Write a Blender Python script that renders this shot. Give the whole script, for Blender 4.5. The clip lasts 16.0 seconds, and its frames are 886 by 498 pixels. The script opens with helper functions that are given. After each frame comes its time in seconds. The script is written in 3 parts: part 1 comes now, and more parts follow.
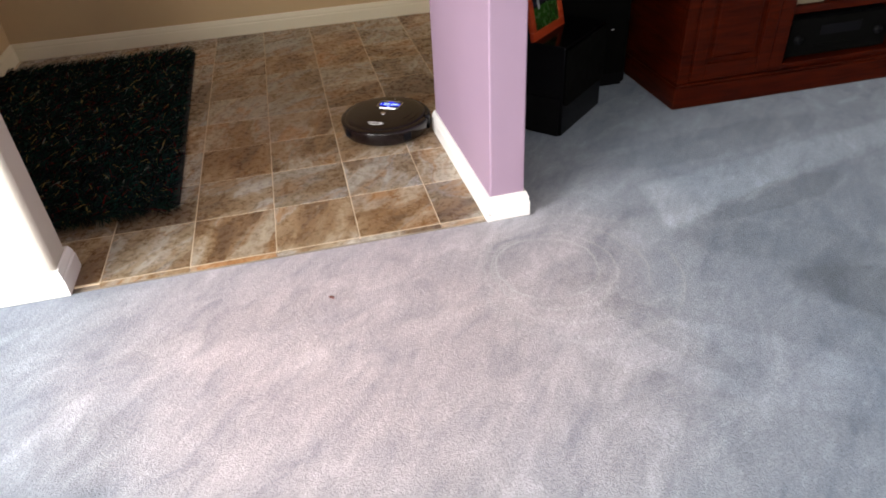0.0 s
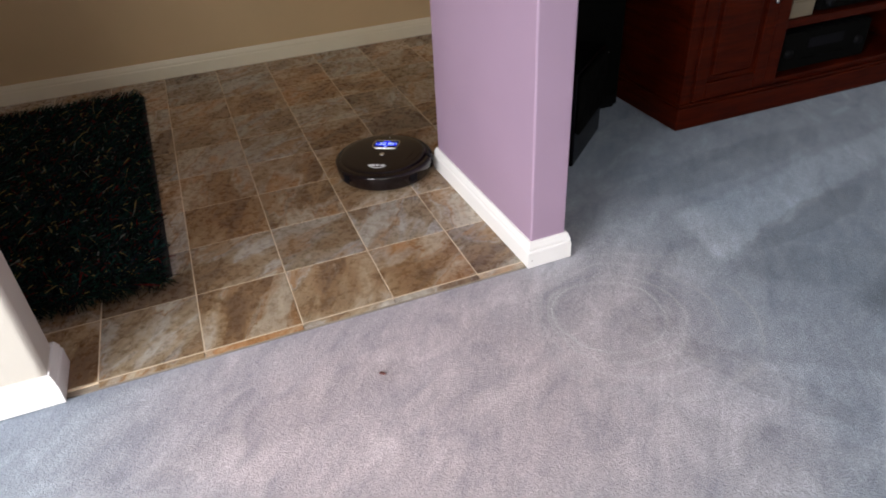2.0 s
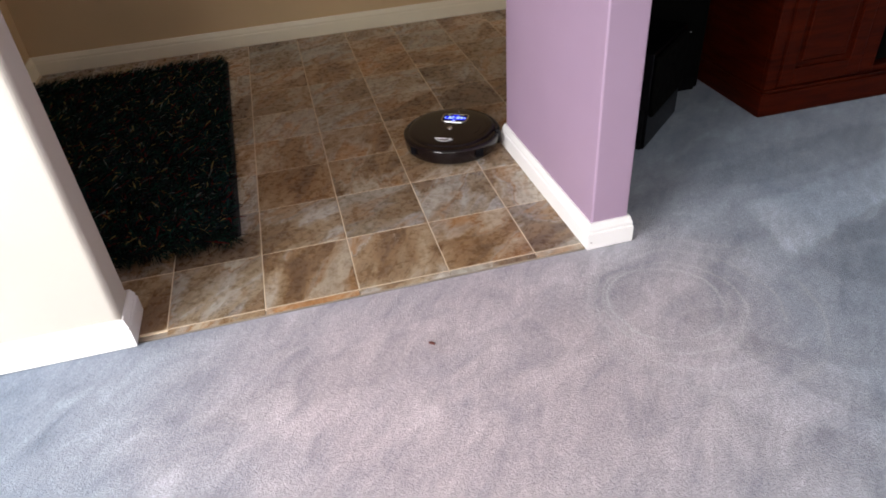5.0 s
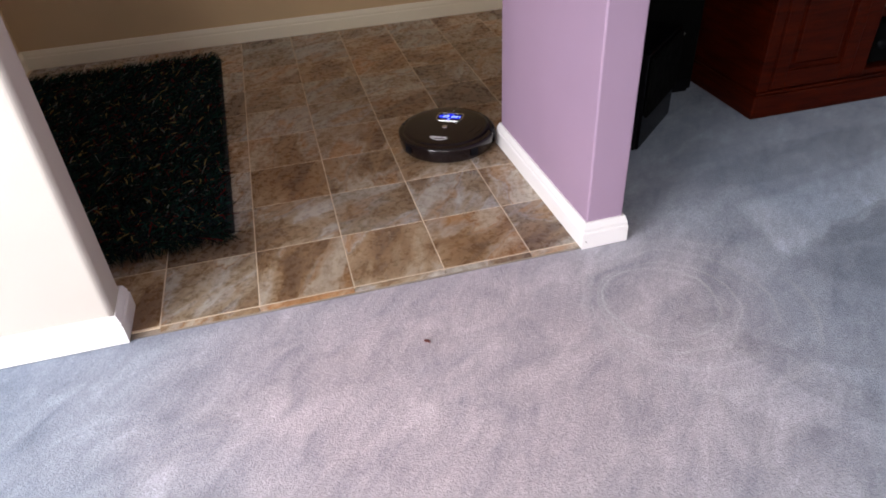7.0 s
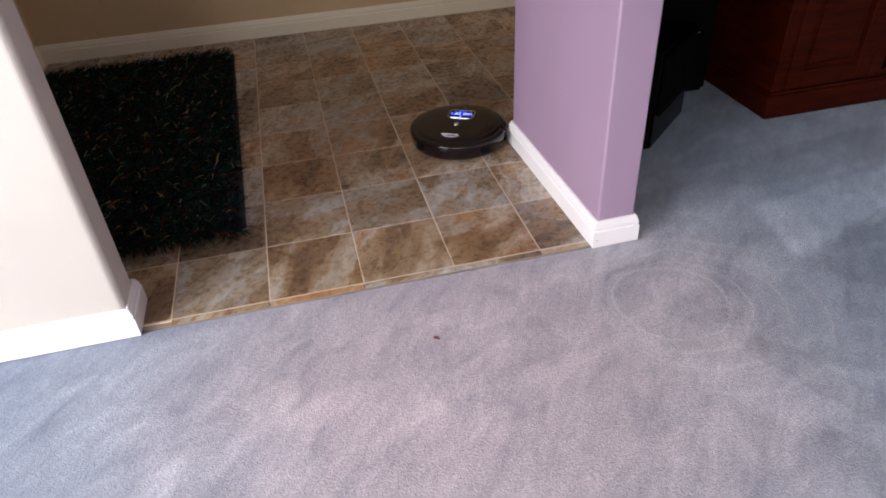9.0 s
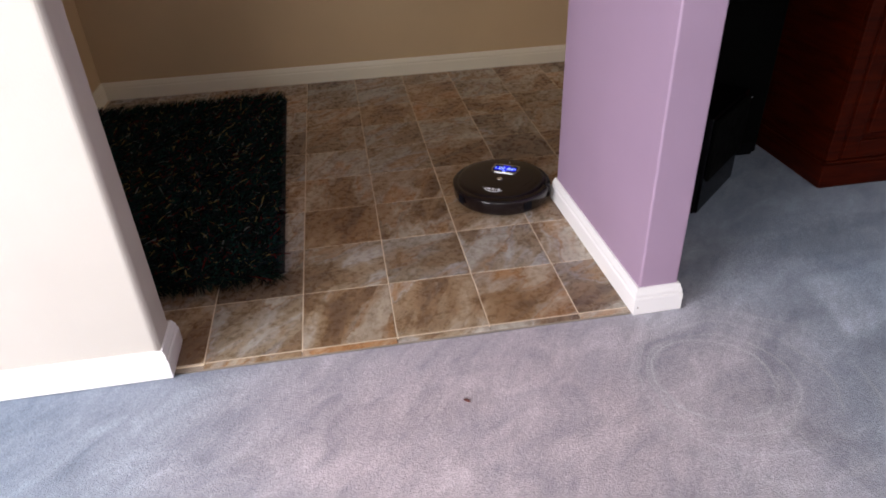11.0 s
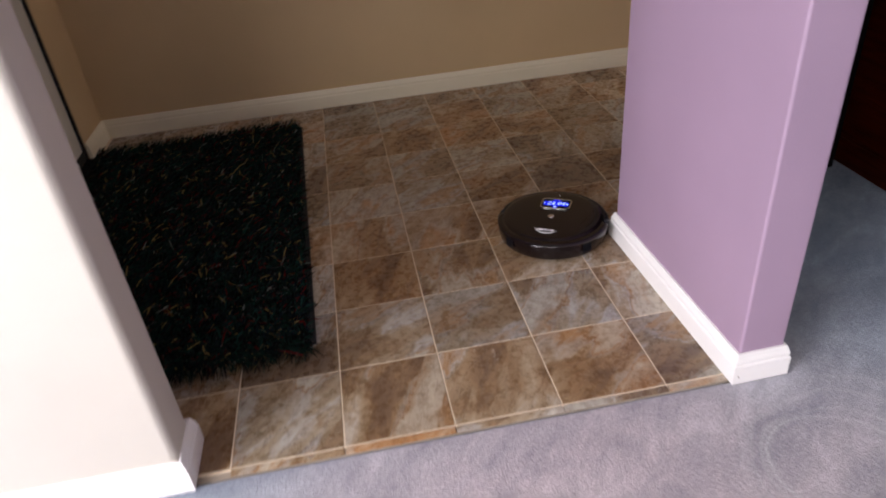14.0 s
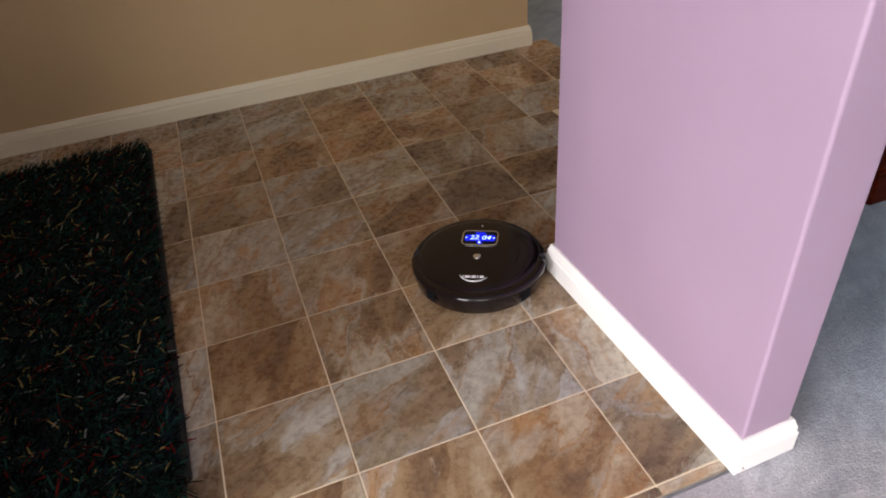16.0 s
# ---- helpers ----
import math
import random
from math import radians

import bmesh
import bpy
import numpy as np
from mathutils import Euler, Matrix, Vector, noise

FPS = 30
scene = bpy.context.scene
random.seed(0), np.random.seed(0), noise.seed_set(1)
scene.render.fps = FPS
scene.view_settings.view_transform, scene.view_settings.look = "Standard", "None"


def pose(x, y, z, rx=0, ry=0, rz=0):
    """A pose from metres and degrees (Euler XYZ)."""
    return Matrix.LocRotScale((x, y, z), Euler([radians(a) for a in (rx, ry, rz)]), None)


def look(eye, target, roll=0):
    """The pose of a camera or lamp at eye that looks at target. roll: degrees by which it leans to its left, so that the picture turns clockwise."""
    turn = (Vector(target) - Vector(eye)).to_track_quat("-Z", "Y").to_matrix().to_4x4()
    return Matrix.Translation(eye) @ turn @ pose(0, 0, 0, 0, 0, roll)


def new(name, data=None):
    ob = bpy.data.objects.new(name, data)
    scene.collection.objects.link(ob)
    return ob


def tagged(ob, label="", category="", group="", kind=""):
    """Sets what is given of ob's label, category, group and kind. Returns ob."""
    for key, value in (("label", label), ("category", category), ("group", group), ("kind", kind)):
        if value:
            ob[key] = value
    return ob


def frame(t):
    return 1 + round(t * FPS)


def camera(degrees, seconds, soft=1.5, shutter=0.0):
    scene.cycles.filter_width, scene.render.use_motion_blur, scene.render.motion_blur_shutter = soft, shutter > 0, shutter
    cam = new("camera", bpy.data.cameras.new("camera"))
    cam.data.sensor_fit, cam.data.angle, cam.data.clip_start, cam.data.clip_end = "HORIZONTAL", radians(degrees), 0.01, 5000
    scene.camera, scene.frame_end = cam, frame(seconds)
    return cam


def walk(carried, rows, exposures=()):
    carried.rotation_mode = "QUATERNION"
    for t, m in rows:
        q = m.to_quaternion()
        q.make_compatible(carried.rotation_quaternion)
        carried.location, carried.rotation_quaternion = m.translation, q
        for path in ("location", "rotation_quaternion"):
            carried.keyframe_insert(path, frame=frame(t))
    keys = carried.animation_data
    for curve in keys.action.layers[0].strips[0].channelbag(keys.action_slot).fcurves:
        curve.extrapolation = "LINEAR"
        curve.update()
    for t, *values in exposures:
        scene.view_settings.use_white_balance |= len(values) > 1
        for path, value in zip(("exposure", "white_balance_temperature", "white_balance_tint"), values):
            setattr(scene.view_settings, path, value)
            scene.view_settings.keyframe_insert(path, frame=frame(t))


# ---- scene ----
cam = camera(66.9, 16.0, 1.85, 0.5)
PATH = [
    (0, (0.396, -1.631, 1.099), (0.716, -0.038, -0.067), -3.5),
    (0.5, (0.351, -1.589, 1.094), (0.677, 0.007, -0.065), -2.6),
    (1, (0.22, -1.538, 1.095), (0.595, 0.048, -0.064), -6.1),
    (1.5, (0.168, -1.422, 1.096), (0.646, 0.129, -0.073), -3.0),
    (2, (0.146, -1.34, 1.091), (0.701, 0.211, -0.043), -3.5),
    (2.5, (0.14, -1.359, 1.1), (0.724, 0.17, -0.049), -3.6),
    (3, (0.198, -1.365, 1.107), (0.712, 0.159, -0.081), -4.3),
    (3.5, (0.211, -1.369, 1.099), (0.591, 0.185, -0.102), -6.5),
    (4, (0.199, -1.367, 1.09), (0.535, 0.209, -0.095), -5.7),
    (6.5, (0.167, -1.364, 1.09), (0.53, 0.214, -0.084), -3.0),
    (7, (0.163, -1.363, 1.083), (0.529, 0.212, -0.094), -3.3),
    (7.5, (0.163, -1.363, 1.085), (0.518, 0.209, -0.098), -3.3),
    (8, (0.163, -1.361, 1.087), (0.512, 0.208, -0.102), -3.2),
    (8.5, (0.165, -1.36, 1.082), (0.502, 0.211, -0.109), -3.6),
    (9, (0.163, -1.364, 1.083), (0.498, 0.214, -0.099), -3.3),
    (9.5, (0.179, -1.343, 1.09), (0.504, 0.244, -0.084), -3.0),
    (10, (0.184, -1.322, 1.094), (0.427, 0.286, -0.07), -2.1),
    (10.2, (0.187, -1.314, 1.102), (0.392, 0.315, -0.041), -2.5),
    (12.5, (0.159, -1.359, 1.109), (0.468, 0.315, 0.059), -1.9),
    (13, (0.168, -1.343, 1.106), (0.455, 0.326, 0.041), -2.6),
    (13.5, (0.19, -1.235, 1.092), (0.455, 0.429, 0.014), 0.2),
    (14, (0.129, -1.008, 1.102), (0.331, 0.664, 0.024), -5.7),
    (14.5, (0.118, -0.833, 1.078), (0.549, 0.785, -0.015), -2.1),
    (15, (0.214, -0.642, 1.07), (0.569, 0.988, -0.033), -5.9),
    (15.5, (0.23, -0.575, 1.068), (0.69, 0.98, -0.102), -6.4),
    (16, (0.19, -0.553, 1.064), (0.682, 0.982, -0.119), -5.3),
]
walk(cam, [(t, look(eye, target, roll)) for t, eye, target, roll in PATH],
     [(0, 0.53, 6650, 7), (0.5, 0.47, 6750, 5), (1, 0.29, 6750, 6), (1.5, 0.13, 6650, 6), (2, 0.09, 6350, 7), (3, 0.14, 6400, 3), (4, 0.20, 6400, 5), (6.4, 0.18, 6300, 13), (9, 0.0, 6200, 14),
      (10, 0.0, 6250, 14), (12.5, 0.0, 6250, 15), (13.5, 0.0, 6300, 16), (14.0, 0.05, 6300, 15), (14.5, 0.11, 6300, 16), (15.2, 0.34, 6500, 11), (16, 0.40, 6500, 10)])

# ---- world and light ----
world = bpy.data.worlds.new("sky")
scene.world = world
world.use_nodes = True
_sky = world.node_tree.nodes.new("ShaderNodeTexSky")
_sky.sky_type, _sky.sun_disc = "NISHITA", False
_sky.sun_elevation, _sky.sun_rotation = radians(38), radians(250)
_bg = world.node_tree.nodes["Background"]
world.node_tree.links.new(_sky.outputs[0], _bg.inputs[0])
_bg.inputs[1].default_value = 0.08


def window_light(name, m, w, h, watts, colour):
    lamp = bpy.data.lights.new(name, "AREA")
    lamp.shape, lamp.size, lamp.size_y, lamp.energy, lamp.color = "RECTANGLE", w, h, watts, colour
    ob = new(name, lamp)
    ob.matrix_world = m
    return ob


# daylight through the window in the west wall, then two added fill lamps
window_light("window_daylight", look((-2.76, -2.05, 1.45), (0.7, 0.0, 0.0)), 1.9, 1.5, 182, (1.0, 0.965, 0.965))
# Added lamp at an unseen south opening; brightens the hall and near carpet.
window_light("south_fill", look((-1.05, -4.14, 1.25), (0.2, -0.2, 0.4)), 1.5, 1.9, 44, (1.0, 0.90, 0.80))
# Added lamp at an unseen window, tinted orange to warm the hall.
window_light("far_warm_fill", look((4.14, 2.2, 1.4), (1.2, 2.0, 0.5)), 1.3, 1.3, 21, (1.0, 0.80, 0.55))

# ---- materials ----


def mat(name, rough=0.5, metal=0.0, spec=0.5):
    m = bpy.data.materials.new(name)
    m.use_nodes = True
    b = m.node_tree.nodes["Principled BSDF"]
    b.inputs["Roughness"].default_value = rough
    b.inputs["Metallic"].default_value = metal
    b.inputs["Specular IOR Level"].default_value = spec
    return m, m.node_tree.nodes, m.node_tree.links, b


def node(nodes, links, kind, inputs=(), **props):
    n = nodes.new(kind)
    for k, v in props.items():
        if k == "noise_dimensions":
            n.noise_dimensions = v
        elif k == "operation":
            n.operation = v
        elif k == "blend":
            n.data_type, n.blend_type = "RGBA", v
        elif k == "feature":
            n.feature = v
        elif k == "wave_type":
            n.wave_type = v
    for key, v in dict(inputs).items():
        if isinstance(v, bpy.types.NodeSocket):
            links.new(v, n.inputs[key])
        else:
            n.inputs[key].default_value = v
    return n


def ramp(nodes, links, fac, stops):
    r = nodes.new("ShaderNodeValToRGB")
    links.new(fac, r.inputs[0])
    els = r.color_ramp.elements
    while len(els) < len(stops):
        els.new(0.5)
    for e, (p, c) in zip(els, stops):
        e.position, e.color = p, (*c, 1) if len(c) == 3 else c
    return r


def bump(nodes, links, b, height, strength, distance):
    n = node(nodes, links, "ShaderNodeBump", {"Height": height, "Strength": strength, "Distance": distance})
    links.new(n.outputs[0], b.inputs["Normal"])
    return n


def paint(name, colour, rough=0.55, vary=0.05, grain=220.0, relief=0.12):
    """Rolled wall paint: orange-peel relief and faint blotches."""
    m, N, L, b = mat(name, rough)
    co = N.new("ShaderNodeTexCoord").outputs["Object"]
    big = node(N, L, "ShaderNodeTexNoise", {"Vector": co, "Scale": 2.3, "Detail": 4.0})
    fine = node(N, L, "ShaderNodeTexNoise", {"Vector": co, "Scale": grain, "Detail": 2.0})
    lo = tuple(c * (1 - vary) for c in colour)
    hi = tuple(min(1, c * (1 + vary)) for c in colour)
    r = ramp(N, L, big.outputs[0], [(0.3, lo), (0.7, hi)])
    L.new(r.outputs[0], b.inputs["Base Color"])
    bump(N, L, b, fine.outputs[0], relief, 0.002)
    return m


def plain(name, colour, rough=0.5, metal=0.0, spec=0.5, coat=0.0, wear=0.08):
    m, N, L, b = mat(name, rough, metal, spec)
    co = N.new("ShaderNodeTexCoord").outputs["Object"]
    n = node(N, L, "ShaderNodeTexNoise", {"Vector": co, "Scale": 35.0, "Detail": 5.0})
    r = ramp(N, L, n.outputs[0], [(0.3, tuple(c * (1 - wear) for c in colour)), (0.7, tuple(min(1, c * (1 + wear)) for c in colour))])
    L.new(r.outputs[0], b.inputs["Base Color"])
    q = node(N, L, "ShaderNodeMapRange", {"Value": n.outputs[0], "From Min": 0.3, "From Max": 0.7, "To Min": max(0.02, rough * 0.8), "To Max": min(1, rough * 1.25)})
    L.new(q.outputs[0], b.inputs["Roughness"])
    b.inputs["Coat Weight"].default_value = coat
    b.inputs["Coat Roughness"].default_value = 0.06
    return m


def slate():
    """Slate-look vinyl tile: angular plates of grey, olive, brown and rust with ochre edges, turned and shifted from tile to tile."""
    m, N, L, b = mat("slate_vinyl", 0.36, 0, 0.45)
    co = N.new("ShaderNodeTexCoord").outputs["Object"]
    info = N.new("ShaderNodeObjectInfo")
    rnd = info.outputs["Random"]
    shift = node(N, L, "ShaderNodeVectorMath", {0: rnd, 1: (37.0, 91.0, 13.0)}, operation="MULTIPLY")
    p = node(N, L, "ShaderNodeVectorMath", {0: co, 1: shift.outputs[0]}, operation="ADD")
    lean = node(N, L, "ShaderNodeMapRange", {"Value": node(N, L, "ShaderNodeMath", {0: node(N, L, "ShaderNodeMath", {0: rnd, 1: 13.7}, operation="MULTIPLY").outputs[0]}, operation="FRACT").outputs[0], "To Min": -1.35, "To Max": -0.35})
    turned = node(N, L, "ShaderNodeVectorRotate", {"Vector": p.outputs[0], "Angle": lean.outputs[0]})
    st = node(N, L, "ShaderNodeVectorMath", {0: turned.outputs[0], 1: (1.0, 2.5, 1.0)}, operation="MULTIPLY").outputs[0]
    warp = node(N, L, "ShaderNodeTexNoise", {"Vector": st, "Scale": 7.0, "Detail": 7.0, "Roughness": 0.62})
    off = node(N, L, "ShaderNodeVectorMath", {0: warp.outputs["Color"], 1: (0.30, 0.30, 0.0)}, operation="MULTIPLY")
    fp = node(N, L, "ShaderNodeVectorMath", {0: st, 1: off.outputs[0]}, operation="ADD").outputs[0]
    flake = node(N, L, "ShaderNodeTexVoronoi", {"Vector": fp, "Scale": 3.9, "Smoothness": 0.35}, feature="SMOOTH_F1")
    edge = node(N, L, "ShaderNodeTexVoronoi", {"Vector": fp, "Scale": 3.9}, feature="DISTANCE_TO_EDGE")
    chip = node(N, L, "ShaderNodeSeparateColor", {0: flake.outputs["Color"]})
    cloud = node(N, L, "ShaderNodeTexNoise", {"Vector": st, "Scale": 6.5, "Detail": 9.0, "Roughness": 0.62, "Distortion": 0.5})
    fine = node(N, L, "ShaderNodeTexNoise", {"Vector": p.outputs[0], "Scale": 48.0, "Detail": 6.0, "Roughness": 0.7})
    # the colour of each plate, a little mixed by the clouds
    which = node(N, L, "ShaderNodeMath", {0: cloud.outputs[0], 1: 0.9, 2: chip.outputs[0]}, operation="MULTIPLY_ADD")
    which = node(N, L, "ShaderNodeMath", {0: which.outputs[0], 1: 0.45}, operation="SUBTRACT")
    plate = ramp(N, L, which.outputs[0], [(0.04, (0.170, 0.110, 0.070)), (0.22, (0.262, 0.172, 0.098)), (0.40, (0.335, 0.258, 0.172)), (0.57, (0.420, 0.385, 0.345)), (0.72, (0.315, 0.182, 0.085)), (0.90, (0.415, 0.362, 0.290))])
    tones = ramp(N, L, cloud.outputs[0], [(0.30, (0.78, 0.76, 0.74)), (0.45, (0.95, 0.94, 0.93)), (0.56, (1.04, 1.04, 1.04)), (0.72, (1.14, 1.14, 1.14))])
    x = node(N, L, "ShaderNodeMix", {0: 1.0, 6: plate.outputs[0], 7: tones.outputs[0]}, blend="MULTIPLY")
    # dark branching veins and pale chipped flakes along the cleft
    ridge = node(N, L, "ShaderNodeTexNoise", {"Vector": fp, "Scale": 6.0, "Detail": 6.0, "Roughness": 0.6, "Distortion": 0.6})
    away = node(N, L, "ShaderNodeMath", {0: node(N, L, "ShaderNodeMath", {0: ridge.outputs[0], 1: 0.5}, operation="SUBTRACT").outputs[0]}, operation="ABSOLUTE")
    vein = ramp(N, L, away.outputs[0], [(0.0, (0.62, 0.58, 0.56)), (0.012, (0.86, 0.84, 0.83)), (0.035, (1, 1, 1))])
    x = node(N, L, "ShaderNodeMix", {0: 0.85, 6: x.outputs[2], 7: vein.outputs[0]}, blend="MULTIPLY")
    chips = node(N, L, "ShaderNodeTexNoise", {"Vector": fp, "Scale": 26.0, "Detail": 4.0, "Roughness": 0.7, "Distortion": 1.2})
    pale = ramp(N, L, chips.outputs[0], [(0.63, (0, 0, 0)), (0.70, (0.55, 0.55, 0.55))])
    x = node(N, L, "ShaderNodeMix", {0: pale.outputs[0], 6: x.outputs[2], 7: (0.52, 0.47, 0.40, 1)}, blend="MIX")
    specks = ramp(N, L, fine.outputs[0], [(0.3, (0.86, 0.85, 0.84)), (0.5, (0.99, 0.99, 0.99)), (0.70, (1.14, 1.14, 1.13))])
    x = node(N, L, "ShaderNodeMix", {0: 1.0, 6: x.outputs[2], 7: specks.outputs[0]}, blend="MULTIPLY")
    # ochre and rust along some of the plate edges
    rim = ramp(N, L, edge.outputs["Distance"], [(0.0, (1, 1, 1)), (0.10, (0.35, 0.35, 0.35)), (0.24, (0, 0, 0))])
    some = ramp(N, L, node(N, L, "ShaderNodeTexNoise", {"Vector": p.outputs[0], "Scale": 11.0, "Detail": 4.0}).outputs[0], [(0.50, (0, 0, 0)), (0.68, (0.5, 0.5, 0.5))])
    stain = node(N, L, "ShaderNodeMath", {0: rim.outputs[0], 1: some.outputs[0]}, operation="MULTIPLY")
    x = node(N, L, "ShaderNodeMix", {0: stain.outputs[0], 6: x.outputs[2], 7: (0.29, 0.172, 0.085, 1)}, blend="MIX")
    crack = ramp(N, L, edge.outputs["Distance"], [(0.0, (0.72, 0.67, 0.63)), (0.06, (1, 1, 1))])
    x = node(N, L, "ShaderNodeMix", {0: 0.7, 6: x.outputs[2], 7: crack.outputs[0]}, blend="MULTIPLY")
    tone = node(N, L, "ShaderNodeMapRange", {"Value": node(N, L, "ShaderNodeMath", {0: node(N, L, "ShaderNodeMath", {0: rnd, 1: 7.31}, operation="MULTIPLY").outputs[0]}, operation="FRACT").outputs[0], "To Min": 0.78, "To Max": 1.14})
    x = node(N, L, "ShaderNodeMix", {0: 1.0, 6: x.outputs[2], 7: tone.outputs[0]}, blend="MULTIPLY")
    lot = node(N, L, "ShaderNodeMath", {0: node(N, L, "ShaderNodeMath", {0: rnd, 1: 23.9}, operation="MULTIPLY").outputs[0]}, operation="FRACT")
    cast = ramp(N, L, lot.outputs[0], [(0.0, (0.93, 0.99, 1.08)), (0.45, (1.0, 1.0, 1.0)), (0.75, (1.06, 0.98, 0.88)), (1.0, (1.14, 0.95, 0.78))])
    x = node(N, L, "ShaderNodeMix", {0: 1.0, 6: x.outputs[2], 7: cast.outputs[0]}, blend="MULTIPLY")
    L.new(x.outputs[2], b.inputs["Base Color"])
    rr = node(N, L, "ShaderNodeMapRange", {"Value": fine.outputs[0], "From Min": 0.3, "From Max": 0.7, "To Min": 0.20, "To Max": 0.38})
    L.new(rr.outputs[0], b.inputs["Roughness"])
    relief = node(N, L, "ShaderNodeMath", {0: fine.outputs[0], 1: 0.15, 2: cloud.outputs[0]}, operation="MULTIPLY_ADD")
    bump(N, L, b, relief.outputs[0], 0.22, 0.004)
    return m


def carpet():
    """Cut-pile carpet: tuft grain, brushed lighter and darker patches, and the arcs that a round machine left in the pile."""
    m, N, L, b = mat("grey_blue_carpet", 1.0, 0, 0.1)
    co = N.new("ShaderNodeTexCoord").outputs["Object"]
    tuft = node(N, L, "ShaderNodeTexNoise", {"Vector": co, "Scale": 250.0, "Detail": 2.0, "Roughness": 0.6})
    clump = node(N, L, "ShaderNodeTexNoise", {"Vector": co, "Scale": 95.0, "Detail": 4.0, "Roughness": 0.7})
    turned = node(N, L, "ShaderNodeVectorRotate", {"Vector": co, "Angle": -0.72})
    st = node(N, L, "ShaderNodeVectorMath", {0: turned.outputs[0], 1: (1.0, 2.0, 1.0)}, operation="MULTIPLY")
    nap = node(N, L, "ShaderNodeTexNoise", {"Vector": st.outputs[0], "Scale": 5.2, "Detail": 5.5, "Roughness": 0.6, "Distortion": 0.7})
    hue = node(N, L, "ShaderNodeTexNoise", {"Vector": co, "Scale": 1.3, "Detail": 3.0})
    # Lens colour cast put into the carpet: pinkish, pale centre; bluer and darker outwards.
    lens_cast = node(N, L, "ShaderNodeVectorMath", {0: co, 1: (0.45, -0.40, 0.0)}, operation="DISTANCE")
    lens_cast_f = node(N, L, "ShaderNodeMath", {0: hue.outputs[0], 1: -0.5, 2: lens_cast.outputs["Value"]}, operation="MULTIPLY_ADD")
    base = ramp(N, L, lens_cast_f.outputs[0], [(0.0, (0.455, 0.398, 0.432)), (0.22, (0.408, 0.380, 0.422)), (0.52, (0.300, 0.330, 0.395)), (0.92, (0.212, 0.262, 0.340))])
    napc = ramp(N, L, nap.outputs[0], [(0.30, (0.70, 0.73, 0.76)), (0.44, (0.93, 0.94, 0.95)), (0.56, (1.05, 1.05, 1.04)), (0.68, (1.27, 1.27, 1.25))])
    tc = ramp(N, L, tuft.outputs[0], [(0.28, (0.83, 0.83, 0.84)), (0.5, (0.98, 0.98, 0.98)), (0.72, (1.22, 1.22, 1.21))])
    cc = ramp(N, L, clump.outputs[0], [(0.30, (0.91, 0.91, 0.91)), (0.70, (1.09, 1.09, 1.09))])
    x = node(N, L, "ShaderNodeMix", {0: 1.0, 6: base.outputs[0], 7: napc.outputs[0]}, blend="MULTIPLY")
    x = node(N, L, "ShaderNodeMix", {0: 1.0, 6: x.outputs[2], 7: tc.outputs[0]}, blend="MULTIPLY")
    x = node(N, L, "ShaderNodeMix", {0: 1.0, 6: x.outputs[2], 7: cc.outputs[0]}, blend="MULTIPLY")
    wob = node(N, L, "ShaderNodeTexNoise", {"Vector": co, "Scale": 9.0, "Detail": 3.0})
    last = x
    shake = node(N, L, "ShaderNodeTexNoise", {"Vector": co, "Scale": 6.0, "Detail": 6.0, "Roughness": 0.65})
    shift = node(N, L, "ShaderNodeVectorMath", {0: shake.outputs["Color"], 1: (0.10, 0.10, 0.0)}, operation="MULTIPLY")
    wobbled = node(N, L, "ShaderNodeVectorMath", {0: co, 1: shift.outputs[0]}, operation="ADD").outputs[0]
    wobbled = node(N, L, "ShaderNodeVectorMath", {0: wobbled, 1: (0.05, 0.05, 0.0)}, operation="SUBTRACT").outputs[0]
    for (cx, cy), rad, wide, gain in (((0.948, -0.290), 0.138, 0.013, 1.0), ((0.962, -0.300), 0.166, 0.012, 0.7), ((0.99, -0.31), 0.215, 0.014, 0.5), ((1.02, -0.33), 0.27, 0.03, 0.35)):
        d = node(N, L, "ShaderNodeVectorMath", {0: co, 1: (cx, cy, -0.004)}, operation="DISTANCE")
        e = node(N, L, "ShaderNodeMath", {0: d.outputs["Value"], 1: rad - 0.02}, operation="SUBTRACT")
        e = node(N, L, "ShaderNodeMath", {0: wob.outputs[0], 1: 0.04, 2: e.outputs[0]}, operation="MULTIPLY_ADD")
        e = node(N, L, "ShaderNodeMath", {0: e.outputs[0], 1: 0.04}, operation="SUBTRACT")
        e = node(N, L, "ShaderNodeMath", {0: e.outputs[0], 1: 1.0 / wide}, operation="MULTIPLY")
        r = ramp(N, L, node(N, L, "ShaderNodeMath", {0: e.outputs[0], 1: 0.5, 2: 0.5}, operation="MULTIPLY_ADD").outputs[0],
                 [(0.0, (0, 0, 0)), (0.3, (0.25, 0.25, 0.25)), (0.5, (1, 1, 1)), (0.62, (0.2, 0.2, 0.2)), (1.0, (0, 0, 0))])
        broken = ramp(N, L, node(N, L, "ShaderNodeTexNoise", {"Vector": co, "Scale": 3.7 + 9 * rad, "Detail": 2.0}).outputs[0], [(0.36, (0.15, 0.15, 0.15)), (0.55, (0.9, 0.9, 0.9))])
        patch = node(N, L, "ShaderNodeMath", {0: r.outputs[0], 1: broken.outputs[0]}, operation="MULTIPLY")
        f = node(N, L, "ShaderNodeMath", {0: patch.outputs[0], 1: gain * 0.7}, operation="MULTIPLY")
        last = node(N, L, "ShaderNodeMix", {0: f.outputs[0], 6: last.outputs[2], 7: (0.60, 0.60, 0.62, 1)}, blend="MIX")
